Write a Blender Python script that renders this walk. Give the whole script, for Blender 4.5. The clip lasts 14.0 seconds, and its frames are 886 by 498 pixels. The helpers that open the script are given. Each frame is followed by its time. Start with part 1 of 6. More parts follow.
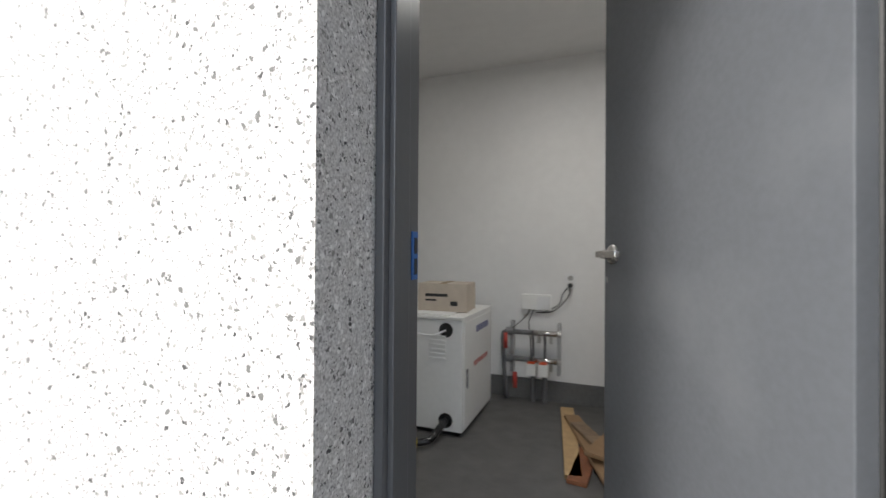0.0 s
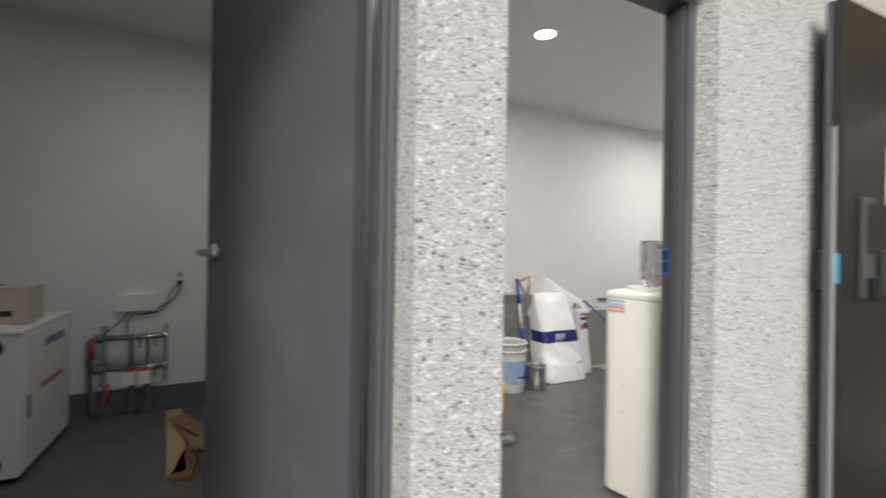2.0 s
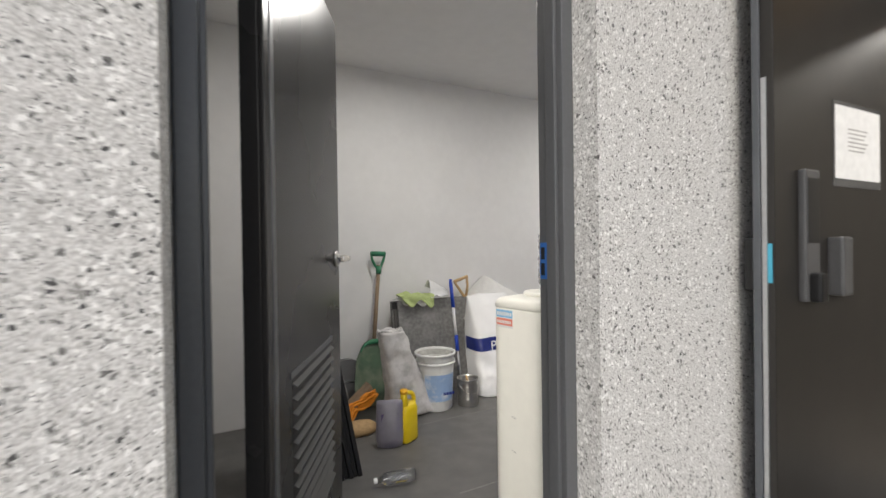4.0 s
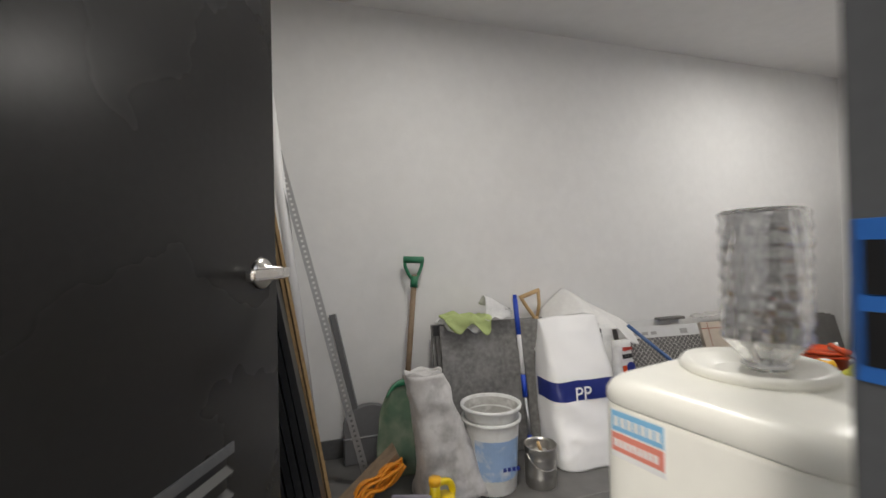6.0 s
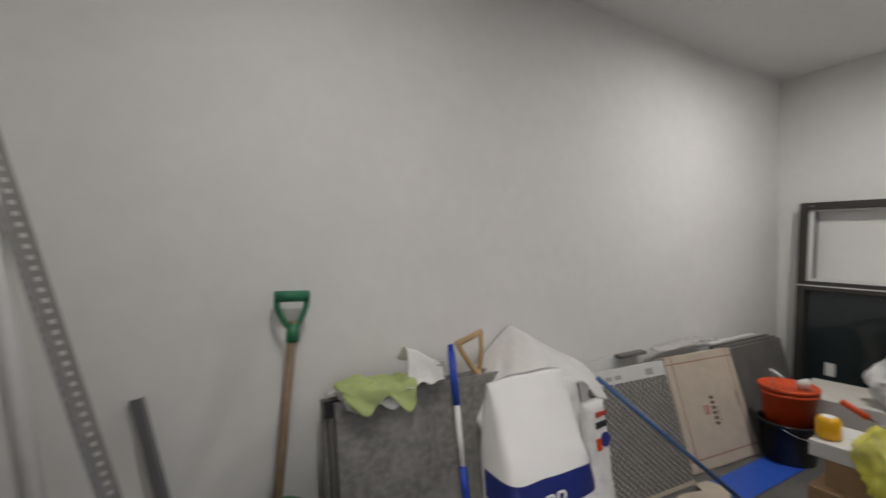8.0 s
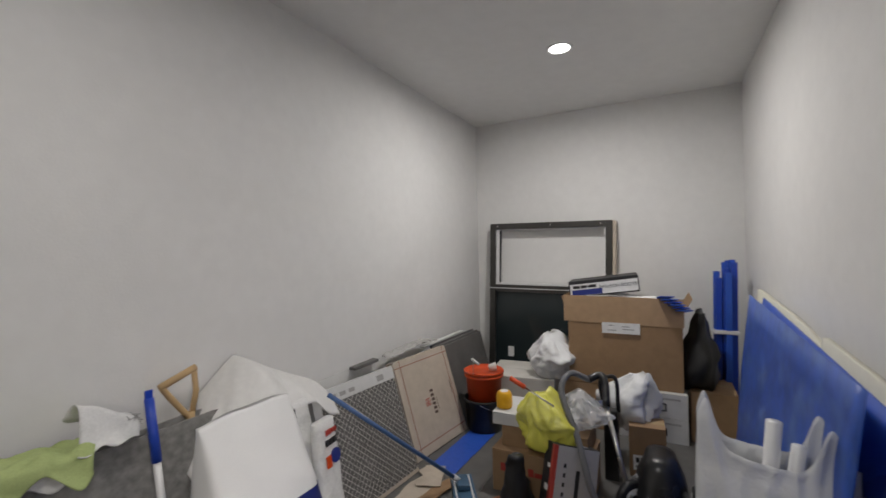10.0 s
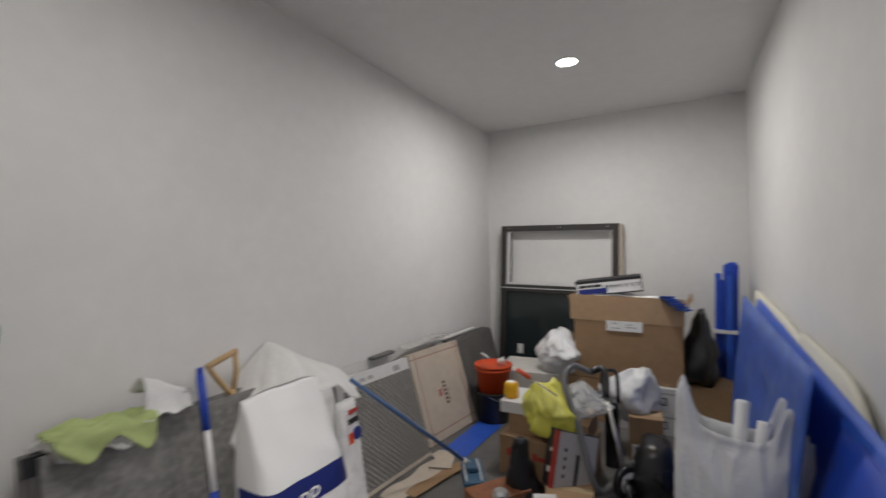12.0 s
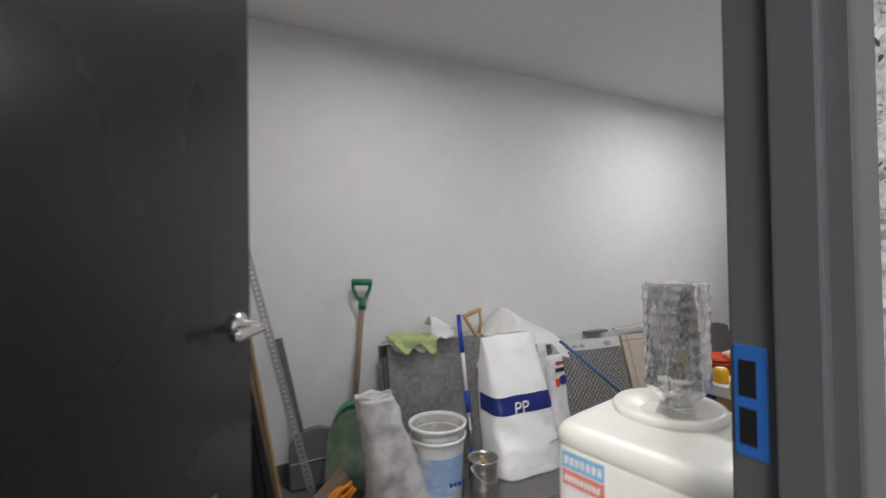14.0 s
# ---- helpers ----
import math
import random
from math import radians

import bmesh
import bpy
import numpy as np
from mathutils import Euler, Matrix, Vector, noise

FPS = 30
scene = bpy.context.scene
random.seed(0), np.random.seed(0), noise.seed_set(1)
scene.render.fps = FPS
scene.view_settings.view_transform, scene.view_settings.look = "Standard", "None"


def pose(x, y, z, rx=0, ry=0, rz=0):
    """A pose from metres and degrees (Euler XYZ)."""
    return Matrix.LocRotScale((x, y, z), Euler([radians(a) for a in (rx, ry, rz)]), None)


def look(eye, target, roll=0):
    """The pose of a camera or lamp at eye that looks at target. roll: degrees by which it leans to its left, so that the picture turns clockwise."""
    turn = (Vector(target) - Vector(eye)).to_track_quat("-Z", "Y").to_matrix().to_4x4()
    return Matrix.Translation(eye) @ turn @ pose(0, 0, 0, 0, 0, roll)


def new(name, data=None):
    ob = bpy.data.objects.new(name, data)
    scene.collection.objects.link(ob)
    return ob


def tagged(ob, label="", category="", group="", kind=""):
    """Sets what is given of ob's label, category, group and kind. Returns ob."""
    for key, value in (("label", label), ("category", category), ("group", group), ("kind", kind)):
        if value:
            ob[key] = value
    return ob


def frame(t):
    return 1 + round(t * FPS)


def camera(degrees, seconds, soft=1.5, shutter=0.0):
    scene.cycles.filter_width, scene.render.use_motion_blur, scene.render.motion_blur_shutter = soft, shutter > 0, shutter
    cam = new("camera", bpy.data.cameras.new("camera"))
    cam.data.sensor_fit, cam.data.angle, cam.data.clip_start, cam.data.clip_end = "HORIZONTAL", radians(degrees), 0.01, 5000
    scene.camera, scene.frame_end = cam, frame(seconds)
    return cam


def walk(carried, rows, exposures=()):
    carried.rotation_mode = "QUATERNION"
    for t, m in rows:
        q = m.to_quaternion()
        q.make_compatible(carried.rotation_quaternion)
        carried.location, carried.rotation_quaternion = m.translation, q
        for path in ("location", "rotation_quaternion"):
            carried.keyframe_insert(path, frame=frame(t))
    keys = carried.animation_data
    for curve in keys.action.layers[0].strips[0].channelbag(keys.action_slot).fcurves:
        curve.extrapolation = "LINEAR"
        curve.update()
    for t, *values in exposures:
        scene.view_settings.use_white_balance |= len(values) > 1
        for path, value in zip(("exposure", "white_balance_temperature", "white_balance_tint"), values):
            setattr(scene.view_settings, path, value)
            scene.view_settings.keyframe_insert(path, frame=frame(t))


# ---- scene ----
cam = camera(92.5, 14.0, 1.5, 0.5)
PATH = [
    (0, (0.586, -0.776, 1.164), (-0.144, 1.086, 1.179), 0.4),
    (0.5, (0.492, -0.843, 1.174), (0.088, 1.116, 1.167), 0.4),
    (1, (0.478, -0.902, 1.179), (0.477, 1.098, 1.169), 0.9),
    (1.5, (0.522, -0.962, 1.184), (1.055, 0.965, 1.174), 1.0),
    (2, (0.67, -1.042, 1.184), (1.55, 0.754, 1.19), 1.0),
    (2.5, (0.808, -1.117, 1.205), (1.895, 0.561, 1.185), 0.9),
    (5, (1.744, -0.507, 1.205), (2.469, 1.356, 1.2), -1.2),
    (5.5, (1.844, -0.259, 1.209), (2.495, 1.632, 1.205), -0.8),
    (6, (1.923, -0.037, 1.196), (2.527, 1.87, 1.21), -1.3),
    (6.5, (1.943, 0.251, 1.197), (2.525, 2.164, 1.224), -0.9),
    (7, (2.047, 0.495, 1.248), (2.596, 2.419, 1.262), -0.7),
    (7.5, (2.135, 0.667, 1.306), (2.814, 2.548, 1.319), -1.1),
    (8, (2.23, 0.83, 1.346), (3.229, 2.562, 1.317), -0.5),
    (8.5, (2.281, 0.865, 1.353), (3.616, 2.353, 1.326), -0.6),
    (9, (2.323, 0.842, 1.356), (3.868, 2.113, 1.353), -1.05),
    (11.5, (2.262, 0.640, 1.425), (4.122, 1.372, 1.404), -1.0),
    (12, (2.140, 0.641, 1.377), (3.877, 1.632, 1.388), -0.8),
    (12.5, (2.031, 0.461, 1.366), (3.514, 1.803, 1.379), -0.8),
    (13, (1.946, 0.295, 1.392), (3.214, 1.842, 1.399), -0.6),
    (13.5, (1.936, 0.028, 1.351), (2.969, 1.741, 1.380), -0.8),
    (14, (1.816, -0.107, 1.312), (2.703, 1.684, 1.341), -0.9),
]
EXPOSURES = [(0.0, 1.5, 6450, 10), (0.5, 0.95, 6250, 10), (1.0, 0.5, 6250, 10), (1.5, 0.25, 6450, 10), (2.0, 0.42, 6500, 10), (2.5, 0.44, 6450, 10),
             (5.0, 0.18, 6550, 10), (6.0, 0.12, 6550, 10), (7.0, -0.16, 6600, 10), (9.0, -0.2, 6500, 11), (11.5, -0.2, 6450, 12), (12.5, -0.14, 6380, 12),
             (13.0, -0.08, 6300, 12), (14.0, 0.1, 6200, 12)]
walk(cam, [(t, look(eye, target, roll)) for t, eye, target, roll in PATH], EXPOSURES)

# ---- light ----
world = bpy.data.worlds.new("sky")
scene.world = world
world.use_nodes = True
wn = world.node_tree.nodes
sky = wn.new("ShaderNodeTexSky")
sky.sky_type, sky.sun_disc = "NISHITA", False
sky.sun_elevation, sky.sun_rotation = radians(31), radians(217)
sky.altitude, sky.dust_density = 50, 2.0
pale = wn.new("ShaderNodeHueSaturation")
pale.inputs["Saturation"].default_value = 0.55
world.node_tree.links.new(sky.outputs[0], pale.inputs["Color"])
world.node_tree.links.new(pale.outputs[0], wn["Background"].inputs[0])
wn["Background"].inputs[1].default_value = 0.15
sun = new("sun", bpy.data.lights.new("sun", "SUN"))
sun.data.energy, sun.data.angle, sun.data.color = 1.15, radians(14), (1.0, 0.96, 0.9)
sun.matrix_world = look((-6.5, -8.5, 6.5), (0, 0, 0))


def downlight_lamp(x, y, z, watts):
    lamp = new("downlight_glow", bpy.data.lights.new("downlight_glow", "AREA"))
    lamp.data.shape, lamp.data.size, lamp.data.energy, lamp.data.color = "DISK", 0.13, watts, (1.0, 0.97, 0.92)
    lamp.data.spread = radians(178)
    lamp.matrix_world = pose(x, y, z)
    return lamp


LAMPS = [(2.58, 1.30), (5.17, 1.345)]
downlight_lamp(2.58, 1.30, 2.66, 15)
downlight_lamp(5.17, 1.345, 2.66, 24.5)
downlight_lamp(0.35, 1.3, 2.66, 4.8)

# ---- materials ----


def material(name, base, rough=0.6, metal=0.0, grain=0.06, scale=30.0, bump=0.0, bump_scale=120.0, dirt=None, dirt_amount=0.0,
             dirt_scale=3.0, spec=0.5, coat=0.0):
    """A principled surface with colour variation at two scales, a fine relief and optional stains."""
    m = bpy.data.materials.new(name)
    m.use_nodes = True
    n, l = m.node_tree.nodes, m.node_tree.links
    b = n["Principled BSDF"]
    b.inputs["Roughness"].default_value, b.inputs["Metallic"].default_value = rough, metal
    b.inputs["Specular IOR Level"].default_value = spec
    b.inputs["Coat Weight"].default_value = coat
    co = n.new("ShaderNodeTexCoord")
    fine = n.new("ShaderNodeTexNoise")
    fine.inputs["Scale"].default_value, fine.inputs["Detail"].default_value = scale, 6
    l.new(co.outputs["Object"], fine.inputs["Vector"])
    ramp = n.new("ShaderNodeValToRGB")
    lo = [c * (1 - grain) for c in base]
    hi = [min(1, c * (1 + grain)) for c in base]
    ramp.color_ramp.elements[0].position, ramp.color_ramp.elements[1].position = 0.3, 0.7
    ramp.color_ramp.elements[0].color, ramp.color_ramp.elements[1].color = (*lo, 1), (*hi, 1)
    l.new(fine.outputs["Fac"], ramp.inputs["Fac"])
    colour = ramp.outputs["Color"]
    broad = n.new("ShaderNodeTexNoise")
    broad.inputs["Scale"].default_value, broad.inputs["Detail"].default_value = dirt_scale, 5
    l.new(co.outputs["Object"], broad.inputs["Vector"])
    if dirt:
        cut = n.new("ShaderNodeMapRange")
        cut.inputs["From Min"].default_value, cut.inputs["From Max"].default_value = 0.5, 0.72
        cut.inputs["To Max"].default_value = dirt_amount
        l.new(broad.outputs["Fac"], cut.inputs["Value"])
        mix = n.new("ShaderNodeMix")
        mix.data_type = "RGBA"
        l.new(cut.outputs[0], mix.inputs["Factor"])
        l.new(colour, mix.inputs["A"])
        mix.inputs["B"].default_value = (*dirt, 1)
        colour = mix.outputs["Result"]
    l.new(colour, b.inputs["Base Color"])
    rr = n.new("ShaderNodeMapRange")
    rr.inputs["To Min"].default_value, rr.inputs["To Max"].default_value = max(0.02, rough - 0.08), min(1, rough + 0.08)
    l.new(broad.outputs["Fac"], rr.inputs["Value"])
    l.new(rr.outputs[0], b.inputs["Roughness"])
    if bump:
        rel = n.new("ShaderNodeTexNoise")
        rel.inputs["Scale"].default_value, rel.inputs["Detail"].default_value = bump_scale, 4
        l.new(co.outputs["Object"], rel.inputs["Vector"])
        bu = n.new("ShaderNodeBump")
        bu.inputs["Strength"].default_value, bu.inputs["Distance"].default_value = bump, 0.004
        l.new(rel.outputs["Fac"], bu.inputs["Height"])
        l.new(bu.outputs[0], b.inputs["Normal"])
    return m


def stone_paint(name):
    """Sprayed granite-look coating: pale ground with irregular white, grey and black chips and a pebbly relief."""
    m = bpy.data.materials.new(name)
    m.use_nodes = True
    n, l = m.node_tree.nodes, m.node_tree.links
    b = n["Principled BSDF"]
    b.inputs["Roughness"].default_value = 0.8
    co = n.new("ShaderNodeTexCoord")
    warp = n.new("ShaderNodeTexNoise")
    warp.inputs["Scale"].default_value, warp.inputs["Detail"].default_value = 85, 3
    l.new(co.outputs["Object"], warp.inputs["Vector"])
    shift = n.new("ShaderNodeVectorMath")
    shift.operation = "SCALE"
    shift.inputs["Scale"].default_value = 0.019
    l.new(warp.outputs["Color"], shift.inputs[0])
    place = n.new("ShaderNodeVectorMath")
    l.new(co.outputs["Object"], place.inputs[0])
    l.new(shift.outputs[0], place.inputs[1])
    ground = n.new("ShaderNodeTexNoise")
    ground.inputs["Scale"].default_value, ground.inputs["Detail"].default_value = 170, 8
    l.new(co.outputs["Object"], ground.inputs["Vector"])
    ramp = n.new("ShaderNodeValToRGB")
    ramp.color_ramp.elements[0].position, ramp.color_ramp.elements[1].position = 0.36, 0.62
    ramp.color_ramp.elements[0].color, ramp.color_ramp.elements[1].color = (0.40, 0.395, 0.385, 1), (0.68, 0.675, 0.66, 1)
    l.new(ground.outputs["Fac"], ramp.inputs["Fac"])
    colour = ramp.outputs["Color"]
    for scale, share, size, chip in ((85, 0.28, 0.50, (0.80, 0.795, 0.78, 1)), (100, 0.20, 0.46, (0.28, 0.275, 0.265, 1)), (70, 0.10, 0.42, (0.15, 0.148, 0.144, 1)),
                                     (95, 0.08, 0.42, (0.07, 0.07, 0.07, 1)), (190, 0.12, 0.45, (0.09, 0.09, 0.09, 1))):
        cell = n.new("ShaderNodeTexVoronoi")
        cell.inputs["Scale"].default_value = scale
        l.new(place.outputs[0], cell.inputs["Vector"])
        pick = n.new("ShaderNodeSeparateColor")
        l.new(cell.outputs["Color"], pick.inputs[0])
        rare = n.new("ShaderNodeMath")
        rare.operation = "LESS_THAN"
        rare.inputs[1].default_value = share
        l.new(pick.outputs[0], rare.inputs[0])
        reach = n.new("ShaderNodeMath")
        reach.operation = "MULTIPLY_ADD"
        l.new(pick.outputs[1], reach.inputs[0])
        reach.inputs[1].default_value, reach.inputs[2].default_value = size * 0.7, size * 0.45
        near = n.new("ShaderNodeMath")
        near.operation = "LESS_THAN"
        l.new(cell.outputs["Distance"], near.inputs[0])
        l.new(reach.outputs[0], near.inputs[1])
        both = n.new("ShaderNodeMath")
        both.operation = "MULTIPLY"
        l.new(rare.outputs[0], both.inputs[0])
        l.new(near.outputs[0], both.inputs[1])
        mix = n.new("ShaderNodeMix")
        mix.data_type = "RGBA"
        l.new(both.outputs[0], mix.inputs["Factor"])
        l.new(colour, mix.inputs["A"])
        mix.inputs["B"].default_value = chip
        colour = mix.outputs["Result"]
    l.new(colour, b.inputs["Base Color"])
    rel = n.new("ShaderNodeTexNoise")
    rel.inputs["Scale"].default_value, rel.inputs["Detail"].default_value = 150, 4
    l.new(co.outputs["Object"], rel.inputs["Vector"])
    bu = n.new("ShaderNodeBump")
    bu.inputs["Strength"].default_value, bu.inputs["Distance"].default_value = 0.7, 0.004
    l.new(rel.outputs["Fac"], bu.inputs["Height"])
    l.new(bu.outputs[0], b.inputs["Normal"])
    return m


def glassy(name, colour, rough=0.03):
    m = bpy.data.materials.new(name)
    m.use_nodes = True
    b = m.node_tree.nodes["Principled BSDF"]
    b.inputs["Base Color"].default_value = (*colour, 1)
    b.inputs["Roughness"].default_value, b.inputs["Transmission Weight"].default_value, b.inputs["IOR"].default_value = rough, 1.0, 1.35
    return m


def film(name, colour, rough=0.25, alpha=0.35, gloss=0.5, wrinkle=0.14):
    """Thin see-through plastic with fine wrinkles."""
    m = bpy.data.materials.new(name)
    m.use_nodes = True
    n, l = m.node_tree.nodes, m.node_tree.links
    b = n["Principled BSDF"]
    b.inputs["Base Color"].default_value = (*colour, 1)
    b.inputs["Roughness"].default_value, b.inputs["Alpha"].default_value = rough, alpha
    b.inputs["Specular IOR Level"].default_value = gloss
    co = n.new("ShaderNodeTexCoord")
    cell = n.new("ShaderNodeTexVoronoi")
    cell.feature = "DISTANCE_TO_EDGE"
    cell.inputs["Scale"].default_value = 26
    warp = n.new("ShaderNodeTexNoise")
    warp.inputs["Scale"].default_value, warp.inputs["Detail"].default_value = 14, 4
    l.new(co.outputs["Object"], warp.inputs["Vector"])
    blend = n.new("ShaderNodeMix")
    blend.data_type = "RGBA"
    blend.inputs["Factor"].default_value = 0.12
    l.new(co.outputs["Object"], blend.inputs["A"])
    l.new(warp.outputs["Color"], blend.inputs["B"])
    l.new(blend.outputs["Result"], cell.inputs["Vector"])
    bu = n.new("ShaderNodeBump")
    bu.inputs["Strength"].default_value, bu.inputs["Distance"].default_value = wrinkle, 0.02
    l.new(cell.outputs["Distance"], bu.inputs["Height"])
    l.new(bu.outputs[0], b.inputs["Normal"])
    return m


STONE = stone_paint("stone_paint")
PLASTER = material("white_wall_paint", (0.76, 0.755, 0.745), 0.75, grain=0.02, scale=14, bump=0.18, bump_scale=90, dirt=(0.69, 0.685, 0.675), dirt_amount=0.6, dirt_scale=1.3)
CEIL = material("ceiling_paint", (0.78, 0.775, 0.765), 0.85, grain=0.02, scale=10, bump=0.05)
CONCRETE = material("concrete_floor", (0.118, 0.115, 0.11), 0.5, grain=0.16, scale=9, bump=0.15, bump_scale=60, dirt=(0.088, 0.086, 0.083), dirt_amount=0.6, dirt_scale=2.2)
PAVING = material("dark_granite_paving", (0.06, 0.06, 0.062), 0.5, grain=0.5, scale=160, bump=0.25, bump_scale=200)
# Lighter and darker door tones, each fitted to how bright its door looked.
STEEL = material("blue_grey_door_tone", (0.09, 0.097, 0.108), 0.24, grain=0.04, scale=60, bump=0.03, bump_scale=300, dirt=(0.125, 0.132, 0.144), dirt_amount=0.6, dirt_scale=2.5)
STEEL_DARK = material("charcoal_door_tone", (0.025, 0.0243, 0.024), 0.27, grain=0.05, scale=60, bump=0.008, bump_scale=300, spec=0.22, dirt_scale=1.2)
FRAME = material("dark_grey_frame_paint", (0.098, 0.101, 0.106), 0.35, grain=0.05, scale=80)
BASE = material("grey_baseboard", (0.12, 0.12, 0.118), 0.5, grain=0.1, scale=40)
CHROME = material("brushed_steel", (0.62, 0.6, 0.57), 0.28, 1.0, grain=0.05, scale=90)
WHITEMETAL = material("white_enamel", (0.78, 0.78, 0.76), 0.35, grain=0.02, scale=30)
CREAM = material("cream_plastic", (0.87, 0.86, 0.79), 0.32, grain=0.02, scale=20)

# ---- building blocks ----


def box_bm(x0, y0, z0, x1, y1, z1, bevel=0.0, bm=None):
    bm = bm or bmesh.new()
    made = bmesh.ops.create_cube(bm, size=1, matrix=Matrix.Translation(((x0 + x1) / 2, (y0 + y1) / 2, (z0 + z1) / 2)) @ Matrix.Diagonal((abs(x1 - x0), abs(y1 - y0), abs(z1 - z0), 1)))
    if bevel:
        edges = list({e for v in made["verts"] for e in v.link_edges})
        bmesh.ops.bevel(bm, geom=edges, offset=bevel, segments=2, affect="EDGES", profile=0.6)
    return bm


def mesh_ob(name, bm, mat, smooth=False):
    me = bpy.data.meshes.new(name)
    bmesh.ops.recalc_face_normals(bm, faces=bm.faces)
    bm.to_mesh(me)
    bm.free()
    for m in (mat if isinstance(mat, (list, tuple)) else [mat]):
        me.materials.append(m)
    if smooth:
        me.shade_smooth()
    return new(name, me)


def part(name, bm, mat, parent, label="", smooth=False, m=None):
    ob = mesh_ob(name, bm, mat, smooth)
    ob.parent = parent
    if m is not None:
        ob.matrix_basis = m
    if name in ("print", "printed_lines"):
        return tagged(ob, label, kind="stuff")
    return tagged(ob, label) if label else ob


def thing(name, label, category, m=None, group=""):
    ob = new(name)
    ob.empty_display_size = 0.1
    if m is not None:
        ob.matrix_basis = m
    return tagged(ob, label, category, group)


def structure(name, bm, mat, label="", category=""):
    return tagged(mesh_ob(name, bm, mat), label, category, kind="structure")


def prism_bm(corners, z0, z1, bm=None):
    """An upright prism on a floor polygon."""
    bm = bm or bmesh.new()
    low = [bm.verts.new((x, y, z0)) for x, y in corners]
    high = [bm.verts.new((x, y, z1)) for x, y in corners]
    bm.faces.new(low[::-1])
    bm.faces.new(high)
    for i in range(len(corners)):
        j = (i + 1) % len(corners)
        bm.faces.new((low[i], low[j], high[j], high[i]))
    return bm


# ---- structure ----
BACK, FAR, INNER, TOP, DOOR_H = 2.545, 6.545, 0.175, 2.70, 2.25
D1, D2 = (0.125, 1.045), (1.31, 2.345)


def outer(x):
    """The outer face of the door wall, which is a little out of parallel with the rooms."""
    return -0.19 + 0.0724 * (min(x, 2.34) - 0.13)


bm = bmesh.new()
SPLIT = 0.072
for x0, x1, z0, z1 in ((-3.2, D1[0], 0, 3.4), (D1[1], D2[0], 0, 3.4), (D2[1], 4.1, 0, 3.4), (D1[0], D1[1], DOOR_H, 3.4), (D2[0], D2[1], DOOR_H, 3.4)):
    prism_bm([(x0, outer(x0)), (x1, outer(x1)), (x1, SPLIT), (x0, SPLIT)], z0, z1, bm)
structure("wall_front", bm, STONE, "grey speckled granite-look sprayed outer wall", "wall")
bm = bmesh.new()
for x0, x1, z0, z1 in ((-1.9, D1[0], 0, TOP), (D1[1], D2[0], 0, TOP), (D2[1], FAR + 0.2, 0, TOP), (D1[0], D1[1], DOOR_H, TOP), (D2[0], D2[1], DOOR_H, TOP)):
    box_bm(x0, SPLIT, z0, x1, INNER, z1, bm=bm)
structure("wall_inner", bm, PLASTER, "white painted inner face of the door wall", "wall")
structure("wall_back", box_bm(1.2, BACK, 0, FAR + 0.2, BACK + 0.2, TOP), PLASTER, "white painted wall with soft roller texture", "wall")
structure("wall_far", box_bm(FAR, INNER, 0, FAR + 0.2, BACK, TOP), PLASTER, "white painted end wall of the store room", "wall")
structure("wall_partition", box_bm(1.12, INNER, 0, 1.2, 2.85, TOP), PLASTER, "white painted wall between the rooms", "wall")
structure("wall_column", box_bm(1.2, 2.25, 0, 1.66, BACK, TOP, 0.004), PLASTER, "white painted boxed-in corner column", "column")
structure("wall_boiler_back", box_bm(-1.9, 2.65, 0, 1.12, 2.85, TOP), PLASTER, "white painted back wall of the boiler room", "wall")
structure("wall_boiler_side", box_bm(-1.9, INNER, 0, -1.7, 2.65, TOP), PLASTER, "white painted side wall of the boiler room", "wall")
structure("ceiling", box_bm(-1.9, 0.09, TOP, FAR + 0.2, 2.85, TOP + 0.2), CEIL, "pale grey painted ceiling", "ceiling")
structure("floor", box_bm(-1.9, -0.002, -0.2, FAR + 0.2, 2.85, 0.0), CONCRETE, "bare grey concrete floor", "floor")
# Unseen slab, added to keep sun and sky off the upper right wall.
structure("shade_slab", box_bm(0.95, -0.9, 3.4, 4.45, 0.08, 3.52), CEIL, "unseen slab added to shade the outer wall", "ceiling")
structure("ground", box_bm(-400, -400, -0.3, 400, -0.002, -0.012), PAVING, "dark speckled granite paving", "ground")
for x0, x1, y0, y1 in ((1.66, FAR, BACK - 0.012, BACK), (FAR - 0.012, FAR, INNER, BACK - 0.012), (2.4, FAR - 0.012, INNER, INNER + 0.012)):
    structure("baseboard", box_bm(x0, y0, 0, x1, y1, 0.11, 0.002), BASE, "dark grey painted base strip", "baseboard")
structure("baseboard", box_bm(-1.7, 2.638, 0, 1.12, 2.65, 0.16, 0.002), BASE, "dark grey painted base strip", "baseboard")
bm = bmesh.new()
for x0, y0, x1, y1 in ((2.4, 0.9, 6.5, 0.906), (3.55, 0.2, 3.556, 2.5), (1.7, 1.72, 6.5, 1.726)):
    box_bm(x0, y0, 0.0005, x1, y1, 0.0022, bm=bm)
structure("trim", bm, material("floor_joint", (0.22, 0.217, 0.21), 0.8), "pale hairline joints in the floor", "floor joint")


# ---- more building blocks ----


